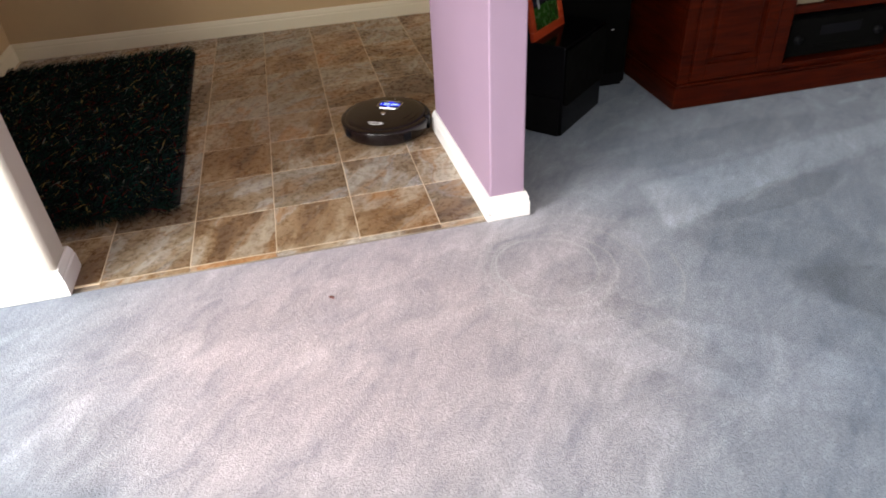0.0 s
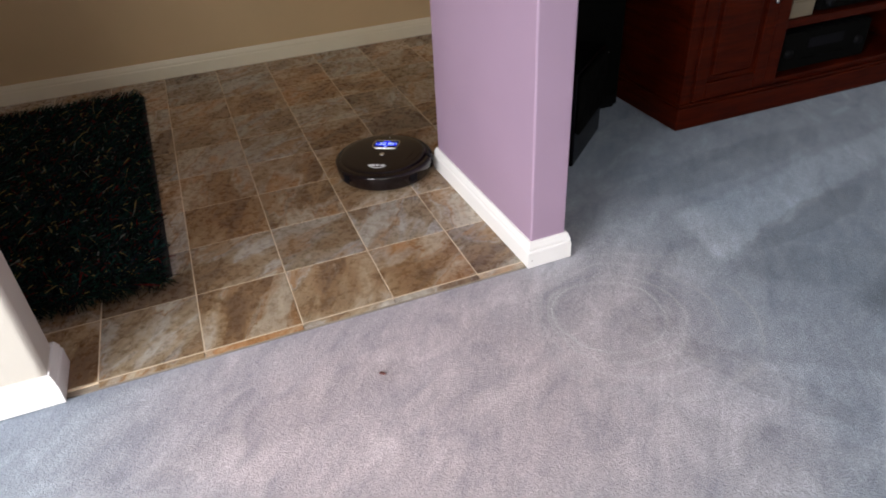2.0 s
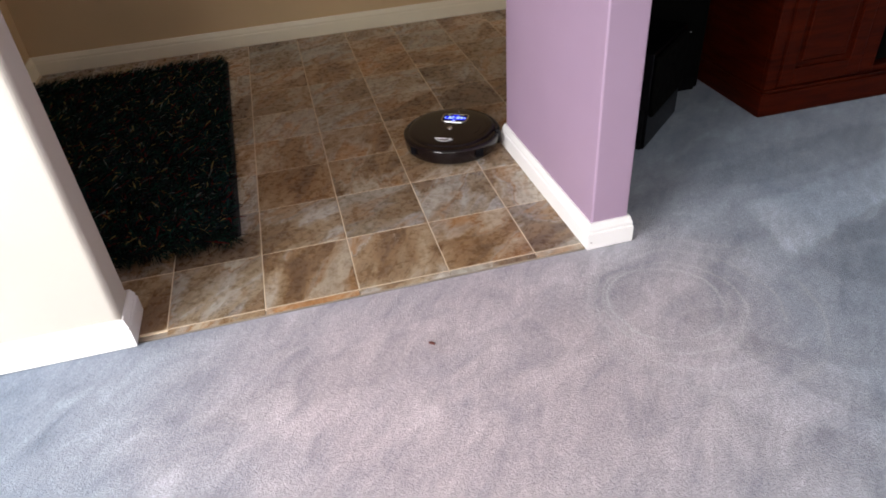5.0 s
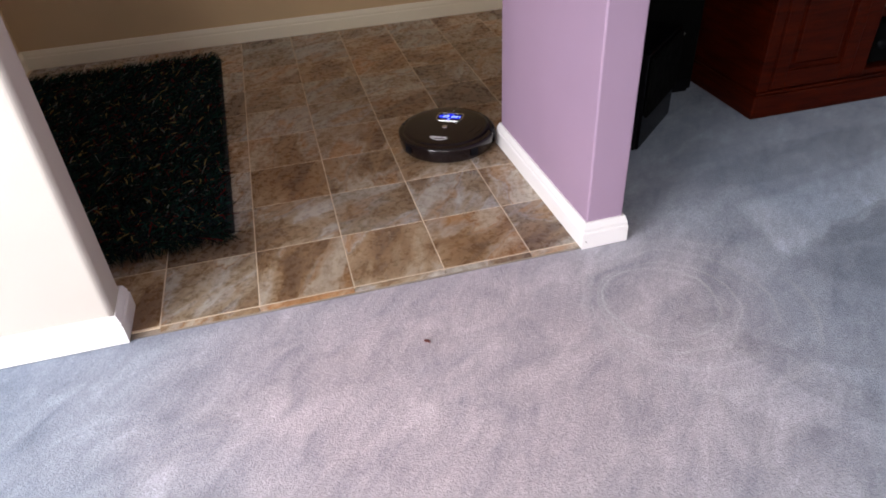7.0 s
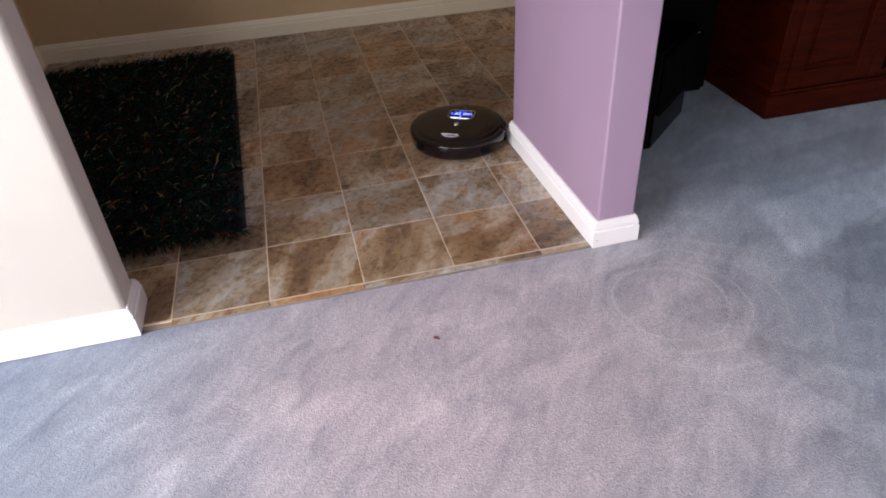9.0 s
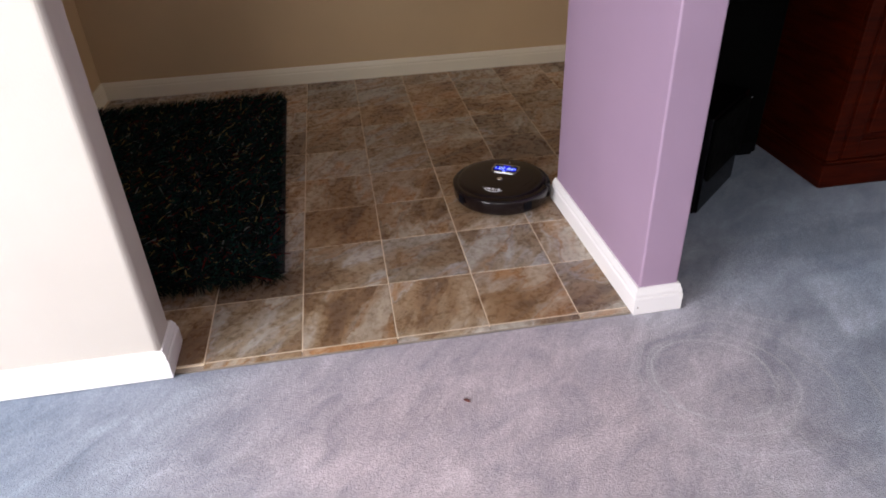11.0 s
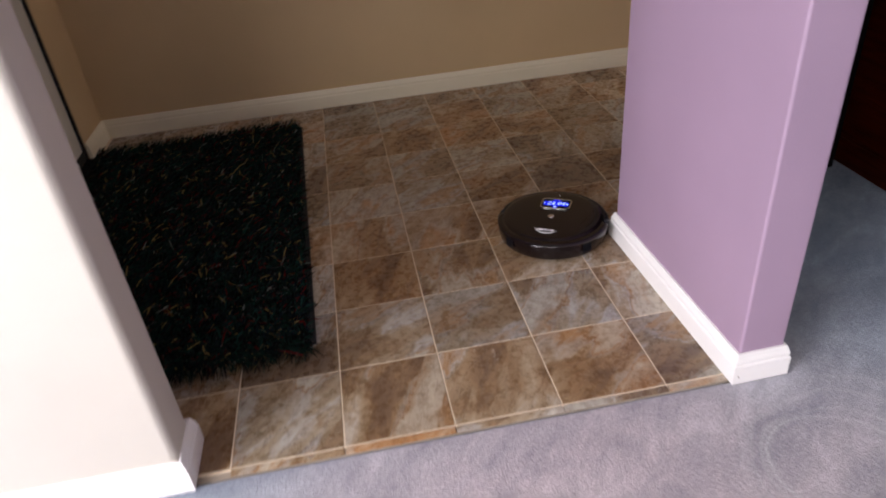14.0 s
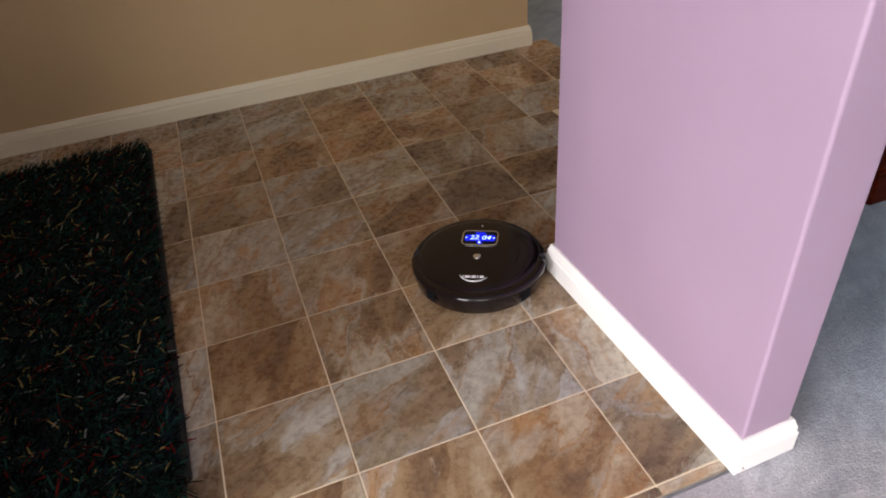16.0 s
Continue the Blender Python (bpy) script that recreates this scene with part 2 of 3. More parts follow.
    # lanes that a vacuum cleaner brushed lighter and darker into the pile: centre, half length, half width, turn, gain
    for cx, cy, hl, hw, turn, gain in ((1.78, 0.22, 0.50, 0.10, 8, 0.78), (1.72, -0.16, 0.30, 0.07, 12, 0.74), (1.62, -0.38, 0.34, 0.10, -22, 0.84), (1.25, -0.75, 0.50, 0.12, -35, 1.18), (1.85, -0.75, 0.45, 0.14, -40, 0.66),
                                       (1.02, -0.36, 0.07, 0.03, -10, 0.87), (1.12, -0.60, 0.22, 0.05, -60, 0.84), (-0.15, -0.55, 0.42, 0.12, 38, 1.05), (-0.38, -0.80, 0.45, 0.16, 42, 0.80), (0.75, -0.85, 0.45, 0.10, 70, 1.08), (0.15, -0.28, 0.35, 0.07, 10, 0.90)):
        rot = node(N, L, "ShaderNodeVectorRotate", {"Vector": wobbled, "Center": (cx, cy, 0.0), "Angle": radians(-turn)})
        rel = node(N, L, "ShaderNodeVectorMath", {0: rot.outputs[0], 1: (cx, cy, 0.0)}, operation="SUBTRACT")
        sc = node(N, L, "ShaderNodeVectorMath", {0: rel.outputs[0], 1: (1 / hl, 1 / hw, 0.0)}, operation="MULTIPLY")
        ln = node(N, L, "ShaderNodeVectorMath", {0: sc.outputs[0]}, operation="LENGTH")
        mask = ramp(N, L, ln.outputs["Value"], [(0.0, (0.6, 0.6, 0.6)), (0.80, (0.9, 0.9, 0.9)), (0.98, (0, 0, 0))])
        last = node(N, L, "ShaderNodeMix", {0: mask.outputs[0], 6: last.outputs[2], 7: (gain, gain, gain, 1)}, blend="MULTIPLY")
    # one lane brushed against the pile, pointed at its near end: three eased straight edges
    wedge = None
    for (ax, ay), (bx, by) in (((2.35, 0.17), (1.36, 0.02)), ((1.36, 0.02), (1.335, -0.24)), ((1.335, -0.24), (2.35, 0.05))):
        n = Vector((-(by - ay), bx - ax)).normalized()
        side = node(N, L, "ShaderNodeVectorMath", {0: wobbled, 1: (n.x, n.y, 0.0)}, operation="DOT_PRODUCT")
        near = node(N, L, "ShaderNodeMapRange", {"Value": side.outputs["Value"], "From Min": n.x * ax + n.y * ay - 0.008, "From Max": n.x * ax + n.y * ay + 0.022})
        wedge = near.outputs[0] if wedge is None else node(N, L, "ShaderNodeMath", {0: wedge, 1: near.outputs[0]}, operation="MULTIPLY").outputs[0]
    last = node(N, L, "ShaderNodeMix", {0: wedge, 6: last.outputs[2], 7: (1.42, 1.40, 1.36, 1)}, blend="MULTIPLY")
    # fine strokes along the way that the pile lies
    lay = node(N, L, "ShaderNodeVectorRotate", {"Vector": co, "Angle": -0.95})
    lay = node(N, L, "ShaderNodeVectorMath", {0: lay.outputs[0], 1: (1.0, 3.2, 1.0)}, operation="MULTIPLY")
    stroke = node(N, L, "ShaderNodeTexNoise", {"Vector": lay.outputs[0], "Scale": 11.0, "Detail": 4.0, "Roughness": 0.65, "Distortion": 0.4})
    strokes = ramp(N, L, stroke.outputs[0], [(0.32, (0.91, 0.915, 0.92)), (0.5, (1, 1, 1)), (0.68, (1.09, 1.09, 1.085))])
    last = node(N, L, "ShaderNodeMix", {0: 1.0, 6: last.outputs[2], 7: strokes.outputs[0]}, blend="MULTIPLY")
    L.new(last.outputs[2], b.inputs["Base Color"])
    b.inputs["Sheen Weight"].default_value = 0.25
    h = node(N, L, "ShaderNodeMath", {0: clump.outputs[0], 1: 0.8, 2: tuft.outputs[0]}, operation="MULTIPLY_ADD")
    bump(N, L, b, h.outputs[0], 0.62, 0.0035)
    return m


def wood(name, dark, light, rough=0.3):
    m, N, L, b = mat(name, rough, 0, 0.09)
    co = N.new("ShaderNodeTexCoord").outputs["Object"]
    st = node(N, L, "ShaderNodeMapping", {"Vector": co, "Scale": (3.0, 3.0, 26.0), "Rotation": (0, 1.5708, 0)})
    n = node(N, L, "ShaderNodeTexNoise", {"Vector": st.outputs[0], "Scale": 2.0, "Detail": 6.0, "Roughness": 0.65, "Distortion": 0.5})
    r = ramp(N, L, n.outputs[0], [(0.3, dark), (0.7, light)])
    L.new(r.outputs[0], b.inputs["Base Color"])
    bump(N, L, b, n.outputs[0], 0.08, 0.002)
    return m


def glow(name, colour, strength):
    m, N, L, b = mat(name, 0.6, 0, 0.1)
    b.inputs["Base Color"].default_value = (*colour, 1)
    b.inputs["Emission Color"].default_value = (*colour, 1)
    b.inputs["Emission Strength"].default_value = strength
    return m


def strands():
    """Shag strands: nearly black, with green, red, ochre and grey-blue ones among them."""
    m, N, L, b = mat("shag_strands", 0.75, 0, 0.04)
    g = N.new("ShaderNodeNewGeometry")
    black, green = (0.0035, 0.004, 0.0045), (0.008, 0.028, 0.021)
    r = ramp(N, L, g.outputs["Random Per Island"], [(0.0, black), (0.36, green), (0.60, (0.009, 0.015, 0.022)), (0.76, (0.0045, 0.005, 0.005)), (0.85, (0.12, 0.010, 0.010)),
                                                    (0.885, (0.016, 0.055, 0.046)), (0.966, (0.30, 0.22, 0.08)), (0.986, (0.20, 0.22, 0.20))])
    r.color_ramp.interpolation = "CONSTANT"
    L.new(r.outputs[0], b.inputs["Base Color"])
    return m


M_LILAC = paint("lilac_paint", (0.365, 0.258, 0.364), 0.5)
M_BEIGE = paint("beige_paint", (0.655, 0.490, 0.280), 0.55)
M_CREAM = paint("cream_paint", (0.60, 0.555, 0.495), 0.55)
# White trim again, with the hall's warm light mixed into its colour.
M_WARMLIT_TRIM = paint("warm_lit_trim_paint", (0.90, 0.84, 0.66), 0.35, 0.04, 90.0, 0.05)
M_WHITE = paint("white_trim_paint", (0.88, 0.86, 0.86), 0.35, 0.03, 90.0, 0.05)
M_CEIL = paint("ceiling_paint", (0.8, 0.79, 0.77), 0.8)
M_DOOR = paint("door_paint", (0.62, 0.61, 0.56), 0.4, 0.04, 120.0, 0.05)
M_SLATE = slate()
M_BED = paint("worn_tile_edge", (0.30, 0.25, 0.20), 0.8, 0.4, 120.0, 0.4)
M_GROUT = paint("beige_joint", (0.70, 0.58, 0.43), 0.7, 0.15, 300.0, 0.3)
M_CARPET = carpet()
M_MAHOG = wood("red_mahogany", (0.014, 0.0010, 0.0002), (0.062, 0.0062, 0.0008), 0.42)
M_CHERRY = wood("orange_red_wood", (0.30, 0.03, 0.01), (0.48, 0.065, 0.02), 0.35)
M_BLACKGLOSS = plain("gloss_black_lacquer", (0.003, 0.003, 0.004), 0.12, 0, 0.09)
M_BLACKMATT = plain("matt_black_vinyl", (0.004, 0.004, 0.005), 0.6, 0, 0.06)
M_CLOTH = plain("black_grille_cloth", (0.003, 0.003, 0.003), 0.95, 0, 0.03)
M_LID = plain("piano_black_brown_plastic", (0.007, 0.004, 0.005), 0.13, 0, 0.45, 0.0)
M_SHELL = plain("satin_black_plastic", (0.009, 0.008, 0.011), 0.26, 0, 0.3)
M_RUBBER = plain("black_rubber", (0.01, 0.01, 0.01), 0.8)
M_CHROME = plain("chrome", (0.75, 0.75, 0.77), 0.18, 1.0)
M_SILVER = plain("silver_print", (0.82, 0.82, 0.84), 0.4, 0.0)
M_LCD = glow("blue_display", (0.004, 0.012, 0.7), 0.7)
M_DIGIT = glow("lit_digits", (0.55, 0.75, 1.0), 0.9)
M_STRAND = strands()
M_HEM = plain("black_hem", (0.008, 0.008, 0.009), 0.9)
M_GLASS = plain("smoked_glass", (0.006, 0.006, 0.008), 0.4, 0, 0.04)
M_LINT = plain("brown_crumb", (0.11, 0.035, 0.03), 0.9)
M_PIC = plain("photo_grass", (0.02, 0.075, 0.012), 0.25)
M_PICDARK = plain("photo_dark", (0.01, 0.012, 0.03), 0.25)
M_PICLIGHT = plain("photo_light", (0.45, 0.46, 0.5), 0.25)
M_GREYBOX = plain("grey_beige_plastic", (0.16, 0.13, 0.09), 0.5)
M_TUCK_SHADOW = paint("tucked_edge_shadow", (0.27, 0.275, 0.30), 0.9, 0.2, 260.0, 0.4)
M_LAWN = paint("lawn", (0.06, 0.1, 0.03), 0.9, 0.4, 30.0, 0.5)

# ---- mesh helpers ----


def mesh_of(bm, name):
    me = bpy.data.meshes.new(name)
    bmesh.ops.recalc_face_normals(bm, faces=bm.faces)
    bm.to_mesh(me)
    bm.free()
    return me


def part(name, bm, material, parent=None, label="", smooth=False):
    """One mesh object from a bmesh, under its thing."""
    me = mesh_of(bm, name)
    me.materials.append(material)
    if smooth:
        for p in me.polygons:
            p.use_smooth = True
    ob = new(name, me)
    if parent:
        ob.parent = parent
    if label:
        ob["label"] = label
    return ob


def thing(name, m, label, category, group="", kind=""):
    ob = new(name)
    ob.matrix_world = m
    ob.empty_display_size = 0.05
    return tagged(ob, label, category, group, kind)


def add_box(bm, lo, hi, bevel=0.0, segs=2, upright=False):
    c = [(a + b) / 2 for a, b in zip(lo, hi)]
    s = [b - a for a, b in zip(lo, hi)]
    r = bmesh.ops.create_cube(bm, size=1.0, matrix=Matrix.Translation(c) @ Matrix.Diagonal((*s, 1)))
    vs = set(r["verts"])
    if bevel > 0:
        es = [e for e in bm.edges if e.verts[0] in vs and e.verts[1] in vs]
        if upright:
            es = [e for e in es if abs(e.verts[0].co.z - e.verts[1].co.z) > 1e-4]
        bmesh.ops.bevel(bm, geom=es, offset=bevel, segments=segs, affect="EDGES", profile=0.5)


def box(lo, hi, bevel=0.0, segs=2, upright=False):
    bm = bmesh.new()
    add_box(bm, lo, hi, bevel, segs, upright)
    return bm


def lathe(profile, n=64, a0=0.0, a1=2 * math.pi, cap=False):
    """Turns (radius, height) pairs round z."""
    bm = bmesh.new()
    full = abs(a1 - a0 - 2 * math.pi) < 1e-6
    rings = []
    for i in range(n if full else n + 1):
        a = a0 + (a1 - a0) * i / n
        rings.append([bm.verts.new((r * math.cos(a), r * math.sin(a), z)) for r, z in profile])
    k = len(rings)
    for i in range(k if full else k - 1):
        p, q = rings[i], rings[(i + 1) % k]
        for j in range(len(profile) - 1):
            bm.faces.new((p[j], q[j], q[j + 1], p[j + 1]))
    if cap and not full:
        bm.faces.new(rings[0])
        bm.faces.new(list(reversed(rings[-1])))
    bmesh.ops.remove_doubles(bm, verts=bm.verts, dist=1e-5)
    return bm


def sweep(profile, path, closed=False):
    """Carries (out, up) pairs along a plan polyline, mitred; out lies to the right of the way."""
    bm = bmesh.new()
    pts = [Vector(p) for p in path]
    n = len(pts)
    rings = []
    for i, p in enumerate(pts):
        dirs = []
        if closed or i > 0:
            dirs.append((p - pts[i - 1]).normalized())
        if closed or i < n - 1:
            dirs.append((pts[(i + 1) % n] - p).normalized())
        ns = [Vector((d.y, -d.x)) for d in dirs]
        m = sum(ns, Vector((0, 0))) / len(ns)
        m = m / m.length_squared
        rings.append([bm.verts.new((p.x + m.x * o, p.y + m.y * o, z)) for o, z in profile])
    k = len(profile)
    for i in range(n if closed else n - 1):
        a, b = rings[i], rings[(i + 1) % n]
        for j in range(k):
            bm.faces.new((a[j], b[j], b[(j + 1) % k], a[(j + 1) % k]))
    if not closed:
        bm.faces.new(rings[0])
        bm.faces.new(list(reversed(rings[-1])))
    return bm


def slab(outline, z0, z1, bevel=0.0):
    """A flat slab over a plan outline, its upright edges eased."""
    bm = bmesh.new()
    a, b = [bm.verts.new((x, y, z0)) for x, y in outline], [bm.verts.new((x, y, z1)) for x, y in outline]
    n = len(a)
    for i in range(n):
        bm.faces.new((a[i], a[(i + 1) % n], b[(i + 1) % n], b[i]))
    bm.faces.new(b)
    bm.faces.new(list(reversed(a)))
    if bevel > 0:
        es = [e for e in bm.edges if abs(e.verts[0].co.z - e.verts[1].co.z) > 1e-4]
        bmesh.ops.bevel(bm, geom=es, offset=bevel, segments=5, affect="EDGES", profile=0.5)
    return bm


def structure(name, bm, material, label, category, smooth=False):
    ob = part(name, bm, material, None, "", smooth)
    return tagged(ob, label, category, kind="structure")


SKIRT = [(0.0, 0.0), (0.0135, 0.0), (0.0140, 0.002), (0.0140, 0.047), (0.0125, 0.051), (0.0105, 0.0525), (0.0115, 0.056), (0.0110, 0.062), (0.0075, 0.070), (0.0065, 0.0745), (0.0045, 0.078), (0.0, 0.078)]

# ---- the large structure ----
H = 2.44
PIER_X, PIER_Y0, PIER_Y1 = -0.319, -0.026, 0.085
STUB = [(0.868, -0.024), (0.973, -0.022), (0.973, 0.620), (0.852, 0.620)]
FAR_Y, FAR_X = 2.090, 1.522
WEST_X, BACK_Y = -0.985, 1.25

structure("wall_pier", box((-2.80, PIER_Y0, -0.02), (PIER_X, PIER_Y1, H), 0.016, 5, True), M_CREAM, "cream painted drywall wall end beside the hall opening", "wall")
structure("wall_stub", slab(STUB, -0.02, H, 0.006), M_LILAC, "lilac painted drywall stub wall with rounded corner beads", "wall")
structure("wall_far", box((-1.2, FAR_Y, -0.02), (FAR_X, FAR_Y + 0.115, H), 0.009, 3, True), M_BEIGE, "beige painted hall wall in soft shade", "wall")
bm = bmesh.new()
add_box(bm, (WEST_X - 0.12, PIER_Y1, -0.02), (WEST_X, 0.862, H))
add_box(bm, (WEST_X - 0.12, 1.817, -0.02), (WEST_X, FAR_Y, H))
add_box(bm, (WEST_X - 0.12, 0.862, 2.06), (WEST_X, 1.817, H))
structure("wall_entry", bm, M_BEIGE, "beige painted wall round the entry door", "wall")
bm = bmesh.new()
X0 = -2.80
add_box(bm, (X0 - 0.15, -4.2, -0.02), (X0, -3.05, H))
add_box(bm, (X0 - 0.15, -1.05, -0.02), (X0, 0.1, H))
add_box(bm, (X0 - 0.15, -3.05, -0.02), (X0, -1.05, 0.62))
add_box(bm, (X0 - 0.15, -3.05, 2.18), (X0, -1.05, H))
structure("wall_west", bm, M_CREAM, "cream painted living room wall with a wide window", "wall")
# Unseen wall, opened for the added south lamp; cream keeps its bounce less purple.
bm = bmesh.new()
add_box(bm, (-2.95, -4.35, -0.02), (-1.85, -4.2, H))
add_box(bm, (-0.25, -4.35, -0.02), (4.35, -4.2, H))
add_box(bm, (-1.85, -4.35, 2.25), (-0.25, -4.2, H))
structure("wall_south", bm, M_CREAM, "cream painted living room wall with a supposed patio door opening", "wall")
bm = bmesh.new()
add_box(bm, (4.2, -4.2, -0.02), (4.35, 1.5, H))
add_box(bm, (4.2, 2.9, -0.02), (4.35, 4.75, H))
add_box(bm, (4.2, 1.5, -0.02), (4.35, 2.9, 0.7))
add_box(bm, (4.2, 1.5, 2.1), (4.35, 2.9, H))
structure("wall_east", bm, M_CREAM, "plain painted wall with a supposed window in the far room", "wall")
structure("wall_back", box((1.30, BACK_Y, -0.02), (4.2, BACK_Y + 0.115, H), 0.009, 3, True), M_LILAC, "lilac painted wall in shade behind the media furniture", "wall")
structure("wall_north", box((0.5, 4.6, -0.02), (4.2, 4.75, H)), M_CREAM, "plain painted end wall of the far room", "wall")
structure("wall_inner", box((0.4, FAR_Y + 0.115, -0.02), (0.5, 4.6, H)), M_CREAM, "plain painted side wall of the far room", "wall")
structure("ceiling", box((-2.95, -4.35, H), (4.35, 4.75, H + 0.1)), M_CEIL, "flat white painted ceiling", "ceiling")

structure("baseboard_pier", sweep(SKIRT, [(-2.8, PIER_Y0), (PIER_X, PIER_Y0), (PIER_X, PIER_Y1), (WEST_X + 0.014, PIER_Y1)]), M_WHITE, "white moulded baseboard wrapping the wall end", "baseboard")
structure("baseboard_stub", sweep(SKIRT, STUB, True), M_WHITE, "white moulded baseboard wrapping the stub wall", "baseboard")
nail = lathe([(0.0, 0.0012), (0.0011, 0.0010), (0.0014, -0.001)], 10)
nail = part("nail_hole", nail, M_LINT, scene.objects["baseboard_stub"], "small dark nail hole")
nail.matrix_local = Matrix.Translation((0.8605, -0.0470, 0.030)) @ pose(0, 0, 0, 90, 0, 0)
structure("baseboard_far", sweep([(o, z * 1.10) for o, z in SKIRT], [(WEST_X, 1.818), (WEST_X, FAR_Y), (FAR_X, FAR_Y), (FAR_X, FAR_Y + 0.115), (0.6, FAR_Y + 0.115)]), M_WARMLIT_TRIM, "white moulded baseboard along the hall wall, warm light in its colour", "baseboard")
structure("baseboard_back", sweep(SKIRT, [(1.30, BACK_Y + 0.1), (1.30, BACK_Y), (4.2, BACK_Y)]), M_WHITE, "white moulded baseboard behind the furniture", "baseboard")

# entry door and its frame, a wide window, ground outside
door = thing("door_1", Matrix.Translation((WEST_X - 0.012, 1.345, 0)), "grey-white painted entry door standing shut", "door", kind="structure")
part("door_leaf", box((-0.045, -0.470, 0.028), (0, 0.455, 2.04), 0.003), M_DOOR, door)
for z0, z1 in ((0.22, 0.85), (1.0, 1.85)):
    for y0 in (-0.34, 0.06):
        pn = part("panel", box((0.0, y0, z0), (0.005, y0 + 0.27, z1), 0.004), M_DOOR, door)
        part("panel_field", box((0.005, y0 + 0.035, z0 + 0.035), (0.009, y0 + 0.235, z1 - 0.035), 0.003), M_DOOR, pn)
part("weather_strip", box((-0.05, 0.456, 0.02), (0.010, 0.470, 2.05), 0.002), M_RUBBER, door, "black rubber seal")
part("door_sweep", box((-0.04, -0.470, 0.022), (0.006, 0.455, 0.060), 0.003), M_RUBBER, door, "dark sweep along the foot of the door")
part("threshold", box((-0.06, -0.480, 0.0), (0.055, 0.470, 0.022), 0.006), M_BLACKMATT, door, "dark metal threshold")

win = thing("window_1", Matrix.Translation((X0 - 0.08, -2.05, 0)), "wide white framed window letting in daylight", "window", kind="structure")
for lo, hi in (((-0.03, -1.00, 0.62), (0.03, -0.95, 2.18)), ((-0.03, 0.95, 0.62), (0.03, 1.00, 2.18)), ((-0.03, -0.95, 0.62), (0.03, 0.95, 0.68)), ((-0.03, -0.95, 2.12), (0.03, 0.95, 2.18)), ((-0.03, -0.025, 0.68), (0.03, 0.025, 2.12))):
    part("window_frame", box(lo, hi, 0.004), M_WHITE, win)
# Unseen door frame, added round the south fill lamp.
patio = thing("window_3", Matrix.Translation((-1.05, -4.28, 0)), "supposed white framed glazed patio door opening, unseen", "window", kind="structure")
for lo, hi in (((-0.80, -0.03, 0.0), (-0.74, 0.03, 2.25)), ((0.74, -0.03, 0.0), (0.80, 0.03, 2.25)), ((-0.74, -0.03, 2.19), (0.74, 0.03, 2.25)), ((-0.03, -0.03, 0.05), (0.03, 0.03, 2.19)), ((-0.74, -0.03, 0.0), (0.74, 0.03, 0.05))):
    part("window_frame", box(lo, hi, 0.004), M_WHITE, patio)
# Unseen window frame, set where the added lamp can reach the hall.
win2 = thing("window_2", Matrix.Translation((4.28, 2.2, 0)), "supposed white framed window of the far room, unseen", "window", kind="structure")
for lo, hi in (((-0.03, -0.70, 0.70), (0.03, -0.65, 2.10)), ((-0.03, 0.65, 0.70), (0.03, 0.70, 2.10)), ((-0.03, -0.65, 0.70), (0.03, 0.65, 0.75)), ((-0.03, -0.65, 2.05), (0.03, 0.65, 2.10))):
    part("window_frame", box(lo, hi, 0.004), M_WHITE, win2)
structure("ground", box((-60, -60, -0.5), (60, 60, -0.3)), M_LAWN, "plain lawn outside the house", "ground")

# ---- carpet ----
TILE = 0.24
EDGE_Y = -0.020


def sheet(rects, z0, z1):
    bm = bmesh.new()
    for x0, y0, x1, y1 in rects:
        add_box(bm, (x0, y0, z0), (x1, y1, z1))
    return bm


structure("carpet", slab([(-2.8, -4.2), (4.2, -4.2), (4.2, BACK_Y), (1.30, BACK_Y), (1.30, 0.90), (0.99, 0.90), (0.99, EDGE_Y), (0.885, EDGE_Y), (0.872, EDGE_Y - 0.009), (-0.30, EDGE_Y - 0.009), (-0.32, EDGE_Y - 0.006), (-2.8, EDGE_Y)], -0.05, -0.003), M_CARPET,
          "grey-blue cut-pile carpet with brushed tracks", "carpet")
structure("carpet", slab([(0.5, 2.115), (1.62, 2.115), (1.62, BACK_Y + 0.115), (4.2, BACK_Y + 0.115), (4.2, 4.6), (0.5, 4.6)], -0.05, -0.003), M_CARPET,
          "grey-blue carpet of the far room", "carpet")
# Tucked carpet edge, coloured darker than the pile to draw the shadow line.
structure("trim", slab([(-0.305, EDGE_Y - 0.009), (0.870, EDGE_Y - 0.009), (0.870, EDGE_Y - 0.0005), (-0.305, EDGE_Y - 0.0005)], -0.05, -0.0085), M_TUCK_SHADOW, "tucked carpet edge along the tiles, grey-blue for its shadow line", "trim")
step = thing("carpeted_step", Matrix.Translation((2.35, 3.35, -0.004)), "carpeted step in the far room", "step", kind="structure")
part("tread", box((-1.8, -0.30, 0.15), (1.8, 0.9, 0.18), 0.012), M_CARPET, step)
# Black here stands in for the shade that the nosing throws on the riser.
part("riser", box((-1.8, -0.26, 0.0), (1.8, 0.9, 0.15)), M_BLACKMATT, step, "riser coloured black for the shade under the nosing")

crumb = bmesh.new()
bmesh.ops.create_icosphere(crumb, subdivisions=2, radius=1.0, matrix=pose(0, 0, 0, 0, 0, -35) @ Matrix.Diagonal((0.0085, 0.004, 0.003, 1)))
for v in crumb.verts:
    v.co += 0.0016 * noise.noise_vector(v.co * 260)
crumb = part("crumb", crumb, M_LINT)
crumb.location = (0.372, -0.250, -0.001)
tagged(crumb, "small reddish brown crumb lying on the carpet", "crumb")

# ---- things of the hall ----


